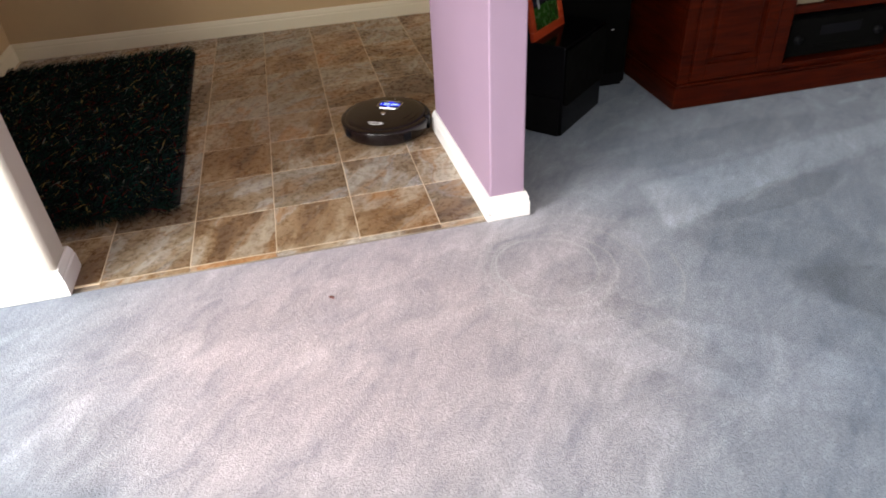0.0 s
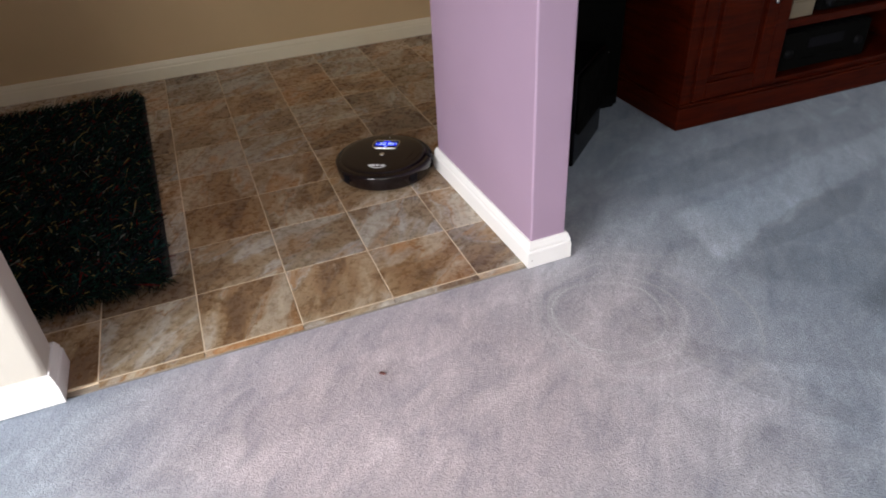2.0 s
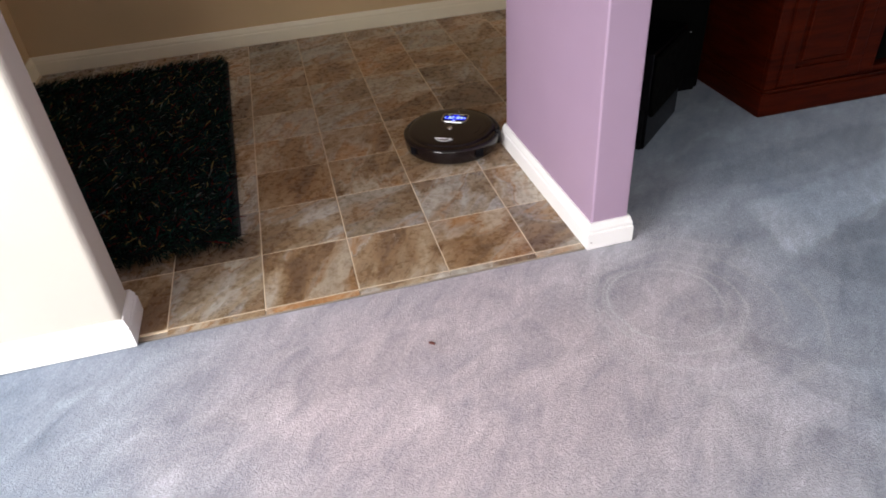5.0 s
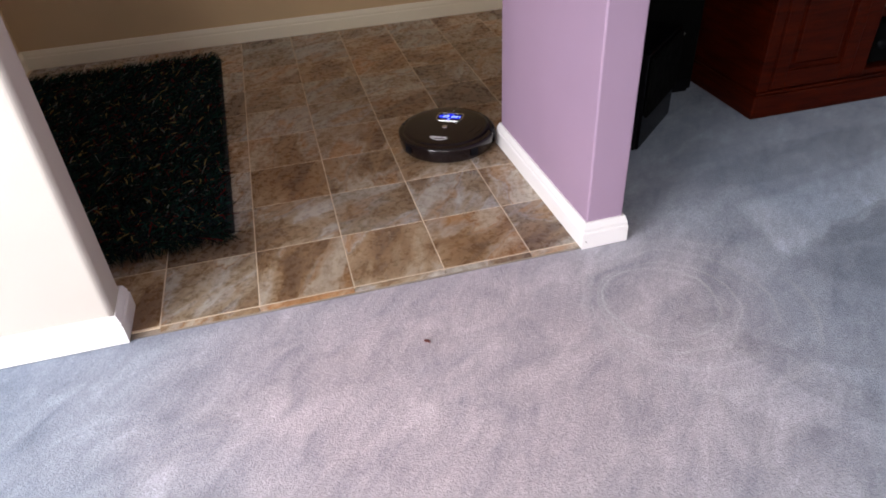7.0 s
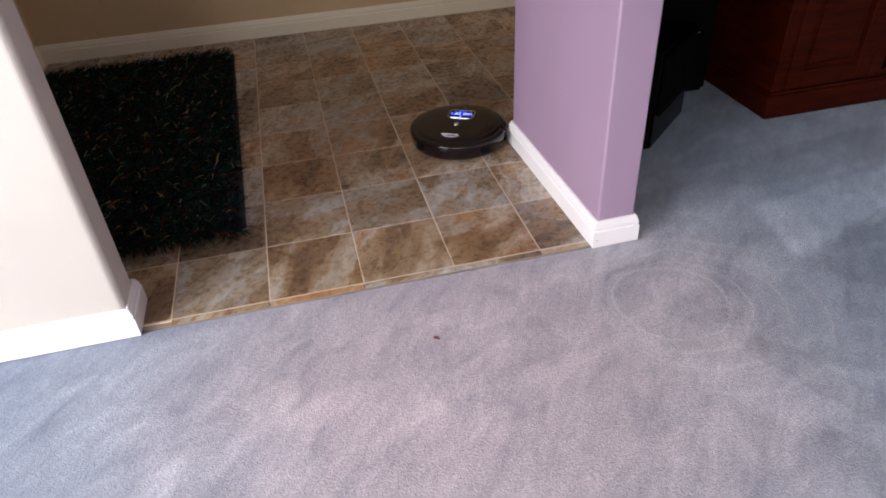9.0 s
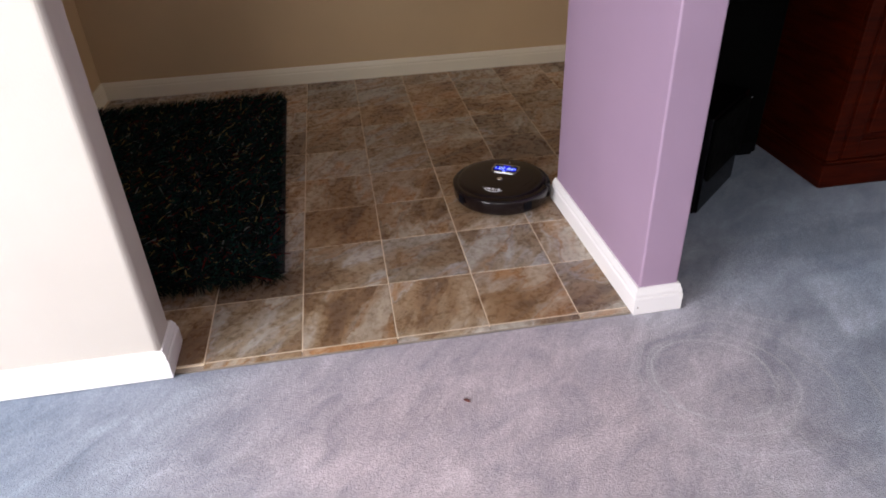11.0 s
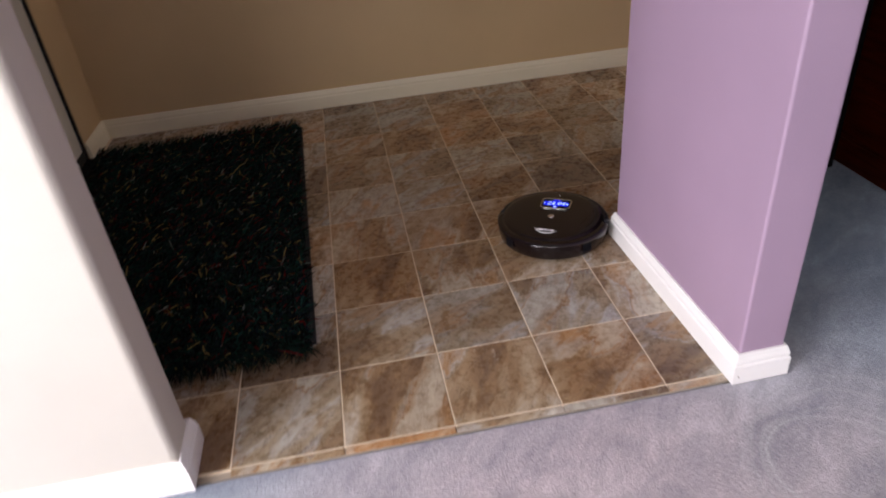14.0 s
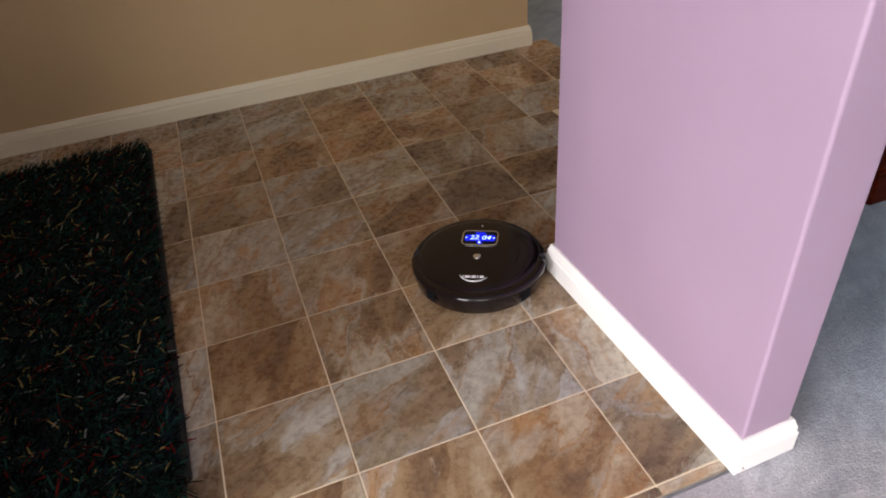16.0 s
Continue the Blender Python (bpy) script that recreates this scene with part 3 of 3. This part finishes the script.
def shag_rug():
    """A shaggy rug: backing, hem, and thousands of bent strands."""
    w, l = 0.93, 1.50
    rug = thing("shag_rug", pose(-0.058, 0.352, 0.0, 0, 0, 1.6), "black shaggy rug with scattered green, red and ochre strands", "rug")
    part("backing", box((-w, 0.0, 0.001), (0, l, 0.010), 0.003), M_HEM, rug)
    part("hem", box((-0.006, 0.0, 0.001), (0.004, l, 0.015), 0.004), M_HEM, rug, "straight black sewn edge")
    rng = np.random.default_rng(7)
    verts, faces = [], []

    def strand(x, y, ang, lean, length, width):
        base = len(verts)
        d = np.array((math.cos(ang), math.sin(ang)))
        s = np.array((-d[1], d[0])) * width / 2
        for f in (0.0, 0.4, 0.75, 1.0):
            h = 0.009 + max(0.0, math.sin(f * math.pi * 0.55)) * length * (1 - lean) * 0.7 + 0.004 * f
            o = f * length * (0.35 + lean * 0.6)
            k = 1.0 if f < 0.9 else 0.55
            for sg in (-1, 1):
                verts.append((x + d[0] * o + sg * s[0] * k, y + d[1] * o + sg * s[1] * k, h + (0.0012 if sg > 0 else 0)))
        for i in range(3):
            a = base + 2 * i
            faces.append((a, a + 1, a + 3, a + 2))

    for _ in range(34000):
        x, y = -rng.random() * (w - 0.008) - 0.008, rng.random() * l
        ang = rng.random() * 6.283
        if x > -0.022 and math.cos(ang) > 0:
            ang = math.pi - ang
        strand(x, y, ang, 0.6 + 0.35 * rng.random(), 0.026 + 0.036 * rng.random(), 0.0022 + 0.0020 * rng.random())
    for _ in range(2400):
        x = -rng.random() * w
        y, ang = ((0.004, -1.57 + rng.normal(0, 0.5)) if rng.random() < 0.5 else (l - 0.004, 1.57 + rng.normal(0, 0.5)))
        if x > -0.03:
            ang = 1.57 * np.sign(ang) + abs(ang - 1.57 * np.sign(ang)) * np.sign(ang)
        strand(x, y, ang, 0.88, 0.035 + 0.080 * rng.random() ** 1.4, 0.0026)
    me = bpy.data.meshes.new("shag")
    me.from_pydata(verts, [], faces)
    me.materials.append(M_STRAND)
    pile = new("shag", me)
    pile.parent = rug
    tagged(pile, "tangled dark shag strands", kind="stuff")


shag_rug()


def text_mesh(word, size, extrude=0.0004):
    cu = bpy.data.curves.new("text", "FONT")
    cu.body, cu.size, cu.extrude, cu.align_x, cu.align_y, cu.shear = word, size, extrude, "CENTER", "CENTER", 0.2
    ob = bpy.data.objects.new("text", cu)
    scene.collection.objects.link(ob)
    bpy.context.view_layer.update()
    me = bpy.data.meshes.new_from_object(ob.evaluated_get(bpy.context.evaluated_depsgraph_get()))
    bpy.data.objects.remove(ob)
    return me


def rounded_plate(w, l, r, z0, z1, hole=None):
    """A plate with rounded corners, or a ring when hole gives the inner margin."""
    def ring(bm, w, l, r, z):
        vs = []
        for cx, cy, a in ((w / 2 - r, l / 2 - r, 0), (-w / 2 + r, l / 2 - r, 90), (-w / 2 + r, -l / 2 + r, 180), (w / 2 - r, -l / 2 + r, 270)):
            for i in range(7):
                t = radians(a + 15 * i)
                vs.append(bm.verts.new((cx + r * math.cos(t), cy + r * math.sin(t), z)))
        return vs
    bm = bmesh.new()
    a, b = ring(bm, w, l, r, z0), ring(bm, w, l, r, z1)
    n = len(a)
    for i in range(n):
        bm.faces.new((a[i], a[(i + 1) % n], b[(i + 1) % n], b[i]))
    if hole is None:
        bm.faces.new(b)
        bm.faces.new(list(reversed(a)))
    else:
        c, d = ring(bm, w - 2 * hole, l - 2 * hole, max(0.001, r - hole), z0), ring(bm, w - 2 * hole, l - 2 * hole, max(0.001, r - hole), z1)
        for i in range(n):
            j = (i + 1) % n
            bm.faces.new((d[i], d[j], c[j], c[i]))
            bm.faces.new((b[i], b[j], d[j], d[i]))
            bm.faces.new((a[j], a[i], c[i], c[j]))
    return bm


def arc_bar(r, wide, a0, a1, z0, z1, n=24, taper=False, centre=(0, 0)):
    """A flat curved bar round a centre, tapering to its ends if asked."""
    bm = bmesh.new()
    rows = []
    for i in range(n + 1):
        f = i / n
        a = radians(a0 + (a1 - a0) * f)
        h = wide / 2 * (max(0.08, math.sin(math.pi * f)) if taper else 1)
        rows.append([bm.verts.new((centre[0] + q * math.cos(a), centre[1] + q * math.sin(a), z)) for q, z in ((r - h, z0), (r + h, z0), (r + h, z1), (r - h, z1))])
    for p, q in zip(rows, rows[1:]):
        for j in range(4):
            bm.faces.new((p[j], p[(j + 1) % 4], q[(j + 1) % 4], q[j]))
    bm.faces.new(rows[0])
    bm.faces.new(list(reversed(rows[-1])))
    return bm


def robot_vacuum():
    rob = thing("robot_vacuum", pose(0.674, 0.678, 0.0, 0, 0, -29) @ Matrix.Diagonal((1, 1, 0.90, 1)), "round glossy black robot vacuum cleaner with a lit blue display", "robot vacuum")
    part("chassis", lathe([(0.0, 0.012), (0.140, 0.012), (0.154, 0.016), (0.160, 0.024), (0.162, 0.050), (0.160, 0.066), (0.150, 0.070), (0.0, 0.070)], 72), M_SHELL, rob, "", True)
    # bumper round the leading half, set off from the shell by a gap
    part("bumper", lathe([(0.150, 0.018), (0.164, 0.020), (0.1675, 0.028), (0.1685, 0.048), (0.166, 0.064), (0.160, 0.073), (0.152, 0.0775), (0.149, 0.076), (0.149, 0.066)], 56, radians(2), radians(178), True), M_SHELL, rob, "satin black bumper", True)
    part("side_shell", lathe([(0.148, 0.013), (0.1560, 0.015), (0.1595, 0.020), (0.1640, 0.050), (0.1655, 0.0650), (0.1650, 0.0690), (0.1625, 0.0712), (0.1475, 0.0783), (0.146, 0.066)], 56, radians(183), radians(357), True), M_LID, rob, "gloss black rear shell", True)
    dome = [(0.1475, 0.066), (0.1479, 0.0781), (0.1465, 0.0788)] + [(0.144 * math.cos(radians(a)), 0.0795 + 0.0085 * math.sin(radians(a))) for a in range(0, 90, 9)] + [(0.0, 0.088)]
    part("lid", lathe(dome, 72), M_LID, rob, "dark glossy domed lid", True)

    def top(x, y):
        return 0.0795 + 0.0085 * math.sqrt(max(0, 1 - (x * x + y * y) / 0.144 ** 2))

    def seat(ob, x, y, extra=0.0, spin=0.0):
        """Lays a flat piece on the domed lid."""
        nx, ny = x * 0.0085 / 0.144 ** 2, y * 0.0085 / 0.144 ** 2
        ob.matrix_local = Matrix.Translation((x, y, top(x, y) + extra)) @ Vector((0, 0, 1)).rotation_difference(Vector((nx, ny, 1)).normalized()).to_matrix().to_4x4() @ pose(0, 0, 0, 0, 0, spin)

    panel = part("display", rounded_plate(0.086, 0.058, 0.012, -0.006, 0.0014), M_GLASS, rob, "dark display window with a blue readout")
    seat(panel, 0.0, 0.054)
    part("bezel", rounded_plate(0.092, 0.064, 0.015, -0.006, 0.0030, 0.0036), M_CHROME, panel, "chrome bezel")
    part("readout", rounded_plate(0.076, 0.026, 0.006, 0.0008, 0.0018), M_LCD, panel, "glowing blue readout")
    part("readout", rounded_plate(0.026, 0.010, 0.004, 0.0008, 0.0018), M_LCD, panel, "small blue icon").location = (0, 0.020, 0)
    part("readout", rounded_plate(0.014, 0.012, 0.005, 0.0008, 0.0018), M_LCD, panel, "small blue icon").location = (0, -0.020, 0)
    me = text_mesh("22 04", 0.0235)
    me.materials.append(M_DIGIT)
    digits = new("digits", me)
    digits.parent = panel
    digits.location = (0, 0.0005, 0.0022)
    for x, y, r in ((-0.0345, 0.0, 0.0024), (0.0345, 0.0, 0.0024), (0.0, -0.0200, 0.0036)):
        icon = bmesh.new()
        bmesh.ops.create_cone(icon, cap_ends=True, segments=16, radius1=r, radius2=r * 0.9, depth=0.001, matrix=Matrix.Translation((x, y, 0.0026)))
        part("icon", icon, M_DIGIT, panel)
    button = part("button", lathe([(0.0, 0.0030), (0.0065, 0.0028), (0.0078, 0.0020), (0.0090, 0.0022), (0.0096, 0.0012), (0.0096, -0.003)], 32), M_CHROME, rob, "round chrome start button", True)
    seat(button, 0.0, -0.022)
    led = part("sensor", lathe([(0.0, 0.0012), (0.0018, 0.001), (0.0024, -0.002)], 16), M_SILVER, rob, "tiny pale sensor dot", True)
    seat(led, 0.0, 0.112)
    # the maker's mark: a swoosh under plain letter bars
    mark = part("mark", arc_bar(0.034, 0.0036, 205, 325, 0.0006, 0.0016, 24, True, (0.0, 0.0265)), M_SILVER, rob, "silver printed swoosh mark")
    seat(mark, 0.0, -0.106)
    mark.scale = (1.15, 1.15, 1.0)
    for x, w in ((-0.0225, 0.0030), (-0.0130, 0.0120), (-0.0005, 0.0090), (0.0078, 0.0030), (0.0160, 0.0090)):
        part("bar", box((x - w / 2, 0.0025, 0.0006), (x + w / 2, 0.0105, 0.0014), 0.0003, 1), M_SILVER, mark)
    for r in (0.100, 0.122):
        g = part("ridge", arc_bar(r, 0.0035, -28, 22, -0.001, 0.0012, 20, True), M_LID, rob, "shallow moulded ridge")
        g.location = (0, 0, top(r, 0))
    part("seam", arc_bar(0.1487, 0.0016, 8, 172, 0.070, 0.0772, 40), M_RUBBER, rob)
    for sx in (-1, 1):
        wheel = bmesh.new()
        bmesh.ops.create_cone(wheel, cap_ends=True, segments=28, radius1=0.033, radius2=0.033, depth=0.018, matrix=pose(sx * 0.118, 0, 0.033, 0, 90, 0))
        part("wheel", wheel, M_RUBBER, rob)
    caster = bmesh.new()
    bmesh.ops.create_uvsphere(caster, u_segments=16, v_segments=10, radius=0.009, matrix=Matrix.Translation((0, 0.115, 0.009)))
    part("caster", caster, M_RUBBER, rob)
    brush = part("side_brush", lathe([(0.0, 0.010), (0.010, 0.010), (0.012, 0.014), (0.0, 0.016)], 20), M_RUBBER, rob)
    brush.location = (-0.105, 0.105, 0)
    for a in (80, 200, 320):
        part("bristle", box((0.008, -0.002, 0.004), (0.062, 0.002, 0.010), 0.001), M_RUBBER, brush).rotation_euler = (0, 0, radians(a))
    for a in (228, 312):
        part("window", lathe([(0.1655, 0.030), (0.1672, 0.034), (0.1672, 0.058), (0.1648, 0.062)], 8, radians(a), radians(a + 10), False), M_GLASS, rob, "smoked bin window", True)


robot_vacuum()

# ---- media furniture of the living room ----
E1, SUB_TURN = Vector((0.74, 0.67, 0)), math.degrees(math.atan2(0.67, 0.74))


def subwoofer():
    sub = thing("subwoofer", pose(1.262, 0.421, -0.004, 0, 0, SUB_TURN), "glossy black box loudspeaker standing on the carpet", "loudspeaker")
    part("cabinet", box((0.004, 0.0, 0.0), (0.335, 0.34, 0.325), 0.004), M_BLACKGLOSS, sub)
    part("grille", box((0.012, -0.014, 0.115), (0.325, -0.001, 0.312), 0.005), M_CLOTH, sub, "black cloth grille")
    part("side_panel", box((-0.004, 0.01, 0.0), (0.003, 0.33, 0.14), 0.002), M_BLACKMATT, sub, "matt black lower panel")


subwoofer()


def photo_frame():
    """A framed photo that leans back on its strut; the picture is plain patches."""
    base = Matrix.Translation((1.187, 0.507, 0.321)) @ pose(0, 0, 0, 0, 0, SUB_TURN) @ pose(0, 0, 0, -12, 0, 0)
    fr = thing("photo_frame", base, "orange-red wooden photo frame on the black loudspeaker", "photo frame")
    w, h, b = 0.232, 0.300, 0.030
    part("rail", box((0, 0.0, 0.0), (w, 0.016, b), 0.004), M_CHERRY, fr)
    part("rail", box((0, 0.0, h - b), (w, 0.016, h), 0.004), M_CHERRY, fr)
    part("stile", box((0, 0.0, b), (b, 0.016, h - b), 0.004), M_CHERRY, fr)
    part("stile", box((w - b, 0.0, b), (w, 0.016, h - b), 0.004), M_CHERRY, fr)
    pic = part("picture", box((b, 0.006, b), (w - b, 0.012, h - b)), M_PICDARK, fr, "dark photo above green grass")
    part("patch", box((b + 0.002, 0.004, b), (w - b - 0.002, 0.0065, b + 0.075)), M_PIC, pic, "green patch")
    part("patch", box((b + 0.035, 0.003, b + 0.065), (b + 0.047, 0.0055, b + 0.150), 0.001), M_PICLIGHT, pic, "pale bar")
    part("patch", box((b + 0.012, 0.003, b + 0.105), (b + 0.030, 0.0055, b + 0.165), 0.001), M_PICLIGHT, pic, "pale bar")
    part("strut", box((w / 2 - 0.02, 0.016, 0.02), (w / 2 + 0.02, 0.075, 0.024), 0.001), M_BLACKMATT, fr)


photo_frame()


def tower_speaker():
    sp = thing("tower_speaker", Matrix.Translation((1.48, 0.93, -0.004)), "tall black loudspeaker cabinet standing in shade", "loudspeaker")
    part("cabinet", box((-0.20, -0.14, 0.012), (0.205, 0.24, 1.05), 0.008), M_BLACKMATT, sp)
    part("grille", box((-0.185, -0.158, 0.06), (0.19, -0.141, 1.03), 0.006), M_CLOTH, sp, "black cloth grille")
    part("plinth", box((-0.19, -0.13, 0.0), (0.195, 0.23, 0.012)), M_BLACKMATT, sp)
    part("badge", box((0.118, -0.162, 0.240), (0.130, -0.157, 0.2425), 0.0008), M_SILVER, sp, "small silver badge")


tower_speaker()


def media_cabinet():
    """Mahogany cabinet: plinth, panelled door, open bays between stiles."""
    x0, x1, y0, y1, top = 0.0, 1.62, 0.0, 0.50, 1.02
    cab = thing("media_cabinet", Matrix.Translation((1.752, 0.503, -0.004)), "red-brown mahogany media cabinet with a panelled door and open bays", "cabinet")
    part("plinth", box((-0.012, -0.012, 0.0), (x1 + 0.012, y1, 0.085), 0.006), M_MAHOG, cab)
    part("plinth_moulding", box((-0.006, -0.006, 0.085), (x1 + 0.006, y1, 0.096), 0.005), M_MAHOG, cab)
    for xa in (x0, 0.415, 1.19, x1 - 0.02):
        part("upright", box((xa, 0.022, 0.096), (xa + 0.02, y1, top - 0.03)), M_MAHOG, cab)
    part("back_panel", box((x0 + 0.02, y1 - 0.012, 0.096), (x1 - 0.02, y1 - 0.002, top - 0.03)), M_BLACKMATT, cab)
    part("top", box((-0.025, -0.025, top - 0.03), (x1 + 0.025, y1 + 0.005, top), 0.008), M_MAHOG, cab)
    part("shelf", box((0.435, 0.012, 0.300), (1.19, y1 - 0.012, 0.330), 0.004), M_MAHOG, cab)
    part("bay_floor", box((0.435, 0.006, 0.096), (1.19, y1 - 0.012, 0.118), 0.004), M_MAHOG, cab)
    for xa, wide in ((0.0, 0.045), (0.375, 0.06), (1.17, 0.06), (x1 - 0.045, 0.045)):
        part("stile", box((xa, 0.0, 0.096), (xa + wide, 0.022, top - 0.03), 0.004), M_MAHOG, cab)
    part("arch_rail", box((0.435, 0.002, 0.515), (1.17, 0.020, top - 0.03), 0.006), M_MAHOG, cab)
    for xa, xb in ((0.047, 0.373), (1.232, x1 - 0.047)):
        d = part("door", box((xa, 0.004, 0.100), (xb, 0.020, top - 0.034), 0.003), M_MAHOG, cab)
        for lo, hi in (((xa + 0.002, -0.006, 0.102), (xa + 0.055, 0.004, top - 0.036)), ((xb - 0.055, -0.006, 0.102), (xb - 0.002, 0.004, top - 0.036)),
                       ((xa + 0.055, -0.006, 0.102), (xb - 0.055, 0.004, 0.165)), ((xa + 0.055, -0.006, top - 0.10), (xb - 0.055, 0.004, top - 0.036))):
            part("door_rail", box(lo, hi, 0.004), M_MAHOG, d)
        part("raised_panel", box((xa + 0.075, -0.003, 0.185), (xb - 0.075, 0.0045, top - 0.12), 0.007), M_MAHOG, d)
        k = part("knob", lathe([(0.0, 0.016), (0.006, 0.014), (0.0075, 0.010), (0.004, 0.004), (0.005, 0.0)], 16), M_CHROME, d, "small metal knob", True)
        k.matrix_local = Matrix.Translation((xb - 0.03, -0.006, 0.42)) @ pose(0, 0, 0, 90, 0, 0)


media_cabinet()


def receiver(m, w, h, d, label):
    r = thing("stereo_receiver", m, label, "audio component")
    part("case", box((0, 0.012, 0.008), (w, d, h), 0.003), M_BLACKMATT, r)
    face = part("face", box((0, 0.0, 0.008), (w, 0.012, h), 0.003), M_CLOTH, r)
    part("display_strip", box((w * 0.3, -0.002, h * 0.55), (w * 0.7, 0.001, h * 0.8)), M_GLASS, face)
    part("button_row", box((w * 0.25, -0.003, h * 0.25), (w * 0.75, 0.001, h * 0.31), 0.001), M_CLOTH, face, "dull dark line of buttons")
    for x in (0.07, 0.86):
        kn = part("knob", lathe([(0.0, 0.014), (0.016, 0.013), (0.018, 0.0)], 24), M_BLACKMATT, face, "", True)
        kn.matrix_local = Matrix.Translation((w * x + 0.01, -0.0, h * 0.5)) @ pose(0, 0, 0, 90, 0, 0)
    for x in (0.05, w - 0.05):
        for y in (0.05, d - 0.05):
            part("foot", box((x - 0.012, y - 0.012, 0.0), (x + 0.012, y + 0.012, 0.008)), M_RUBBER, r)
    return r


receiver(Matrix.Translation((2.215, 0.535, 0.1145)), 0.44, 0.150, 0.33, "black stereo receiver in the lower cabinet bay")
receiver(Matrix.Translation((2.36, 0.535, 0.3265)), 0.43, 0.070, 0.28, "flat black disc player on the cabinet shelf")
gb = thing("small_box", Matrix.Translation((2.19, 0.525, 0.3265)), "small grey-beige plastic box on the cabinet shelf", "box")
part("case", box((0, 0, 0), (0.13, 0.12, 0.06), 0.005), M_GREYBOX, gb)
part("lid", box((-0.002, -0.002, 0.060), (0.132, 0.122, 0.068), 0.003), M_GREYBOX, gb)

# ---- hall floor: joints below, slate-look tiles on them, last in the file ----
hall = structure("floor", sheet([(WEST_X - 0.12, -0.004, 0.99, 0.90), (WEST_X - 0.12, 0.90, 1.30, 2.115), (1.30, BACK_Y + 0.05, 1.62, 2.115), (-1.4, 0.85, WEST_X - 0.12, 1.8)], -0.05, -0.0008), M_GROUT,
                 "slate-look vinyl tile floor with pale joints", "floor")
part("edge_bed", box((PIER_X, EDGE_Y, -0.05), (0.87, -0.004, -0.0048)), M_BED, hall)
GAP = 0.0030


def tile_mesh(w, l, z1=0.0, fall=0.0):
    """A tile with eased edges; fall lowers its front edge."""
    bm = bmesh.new()
    g, e = GAP / 2, 0.0016
    lo = [bm.verts.new((x, y, -0.004 - (fall if y < l / 2 else 0))) for x, y in ((g, g), (w - g, g), (w - g, l - g), (g, l - g))]
    hi = [bm.verts.new((x, y, z1 - 0.0005 - (fall if y < l / 2 else 0))) for x, y in ((g, g), (w - g, g), (w - g, l - g), (g, l - g))]
    tp = [bm.verts.new((x, y, z1 - (fall if y < l / 2 else 0))) for x, y in ((g + e, g + e), (w - g - e, g + e), (w - g - e, l - g - e), (g + e, l - g - e))]
    for a, b in ((lo, hi), (hi, tp)):
        for i in range(4):
            bm.faces.new((a[i], a[(i + 1) % 4], b[(i + 1) % 4], b[i]))
    bm.faces.new(tp)
    me = mesh_of(bm, "tile")
    me.materials.append(M_SLATE)
    return me


TILE_MESHES = {}
for j in range(-1, 9):
    for i in range(-5, 7):
        x0, y0 = i * TILE, j * TILE
        x1, y1 = x0 + TILE, y0 + TILE
        fall = 0.0
        if j < 0:
            y0, y1, fall = EDGE_Y, -0.0012, 0.0022
        x0, y1 = max(x0, WEST_X + 0.001), min(y1, 2.115)
        x1 = min(x1, 0.99 if y1 < 0.9 else (1.29 if y0 < BACK_Y else 1.62))
        if x1 - x0 < 0.03 or (j < 0 and x0 < PIER_X - 0.1):
            continue
        key = (round(x1 - x0, 4), round(y1 - y0, 4), fall)
        if key not in TILE_MESHES:
            TILE_MESHES[key] = tile_mesh(*key[:2], 0.0, fall)
        t = new("tile", TILE_MESHES[key])
        t.parent = hall
        t.location = (x0, y0, 0.0)
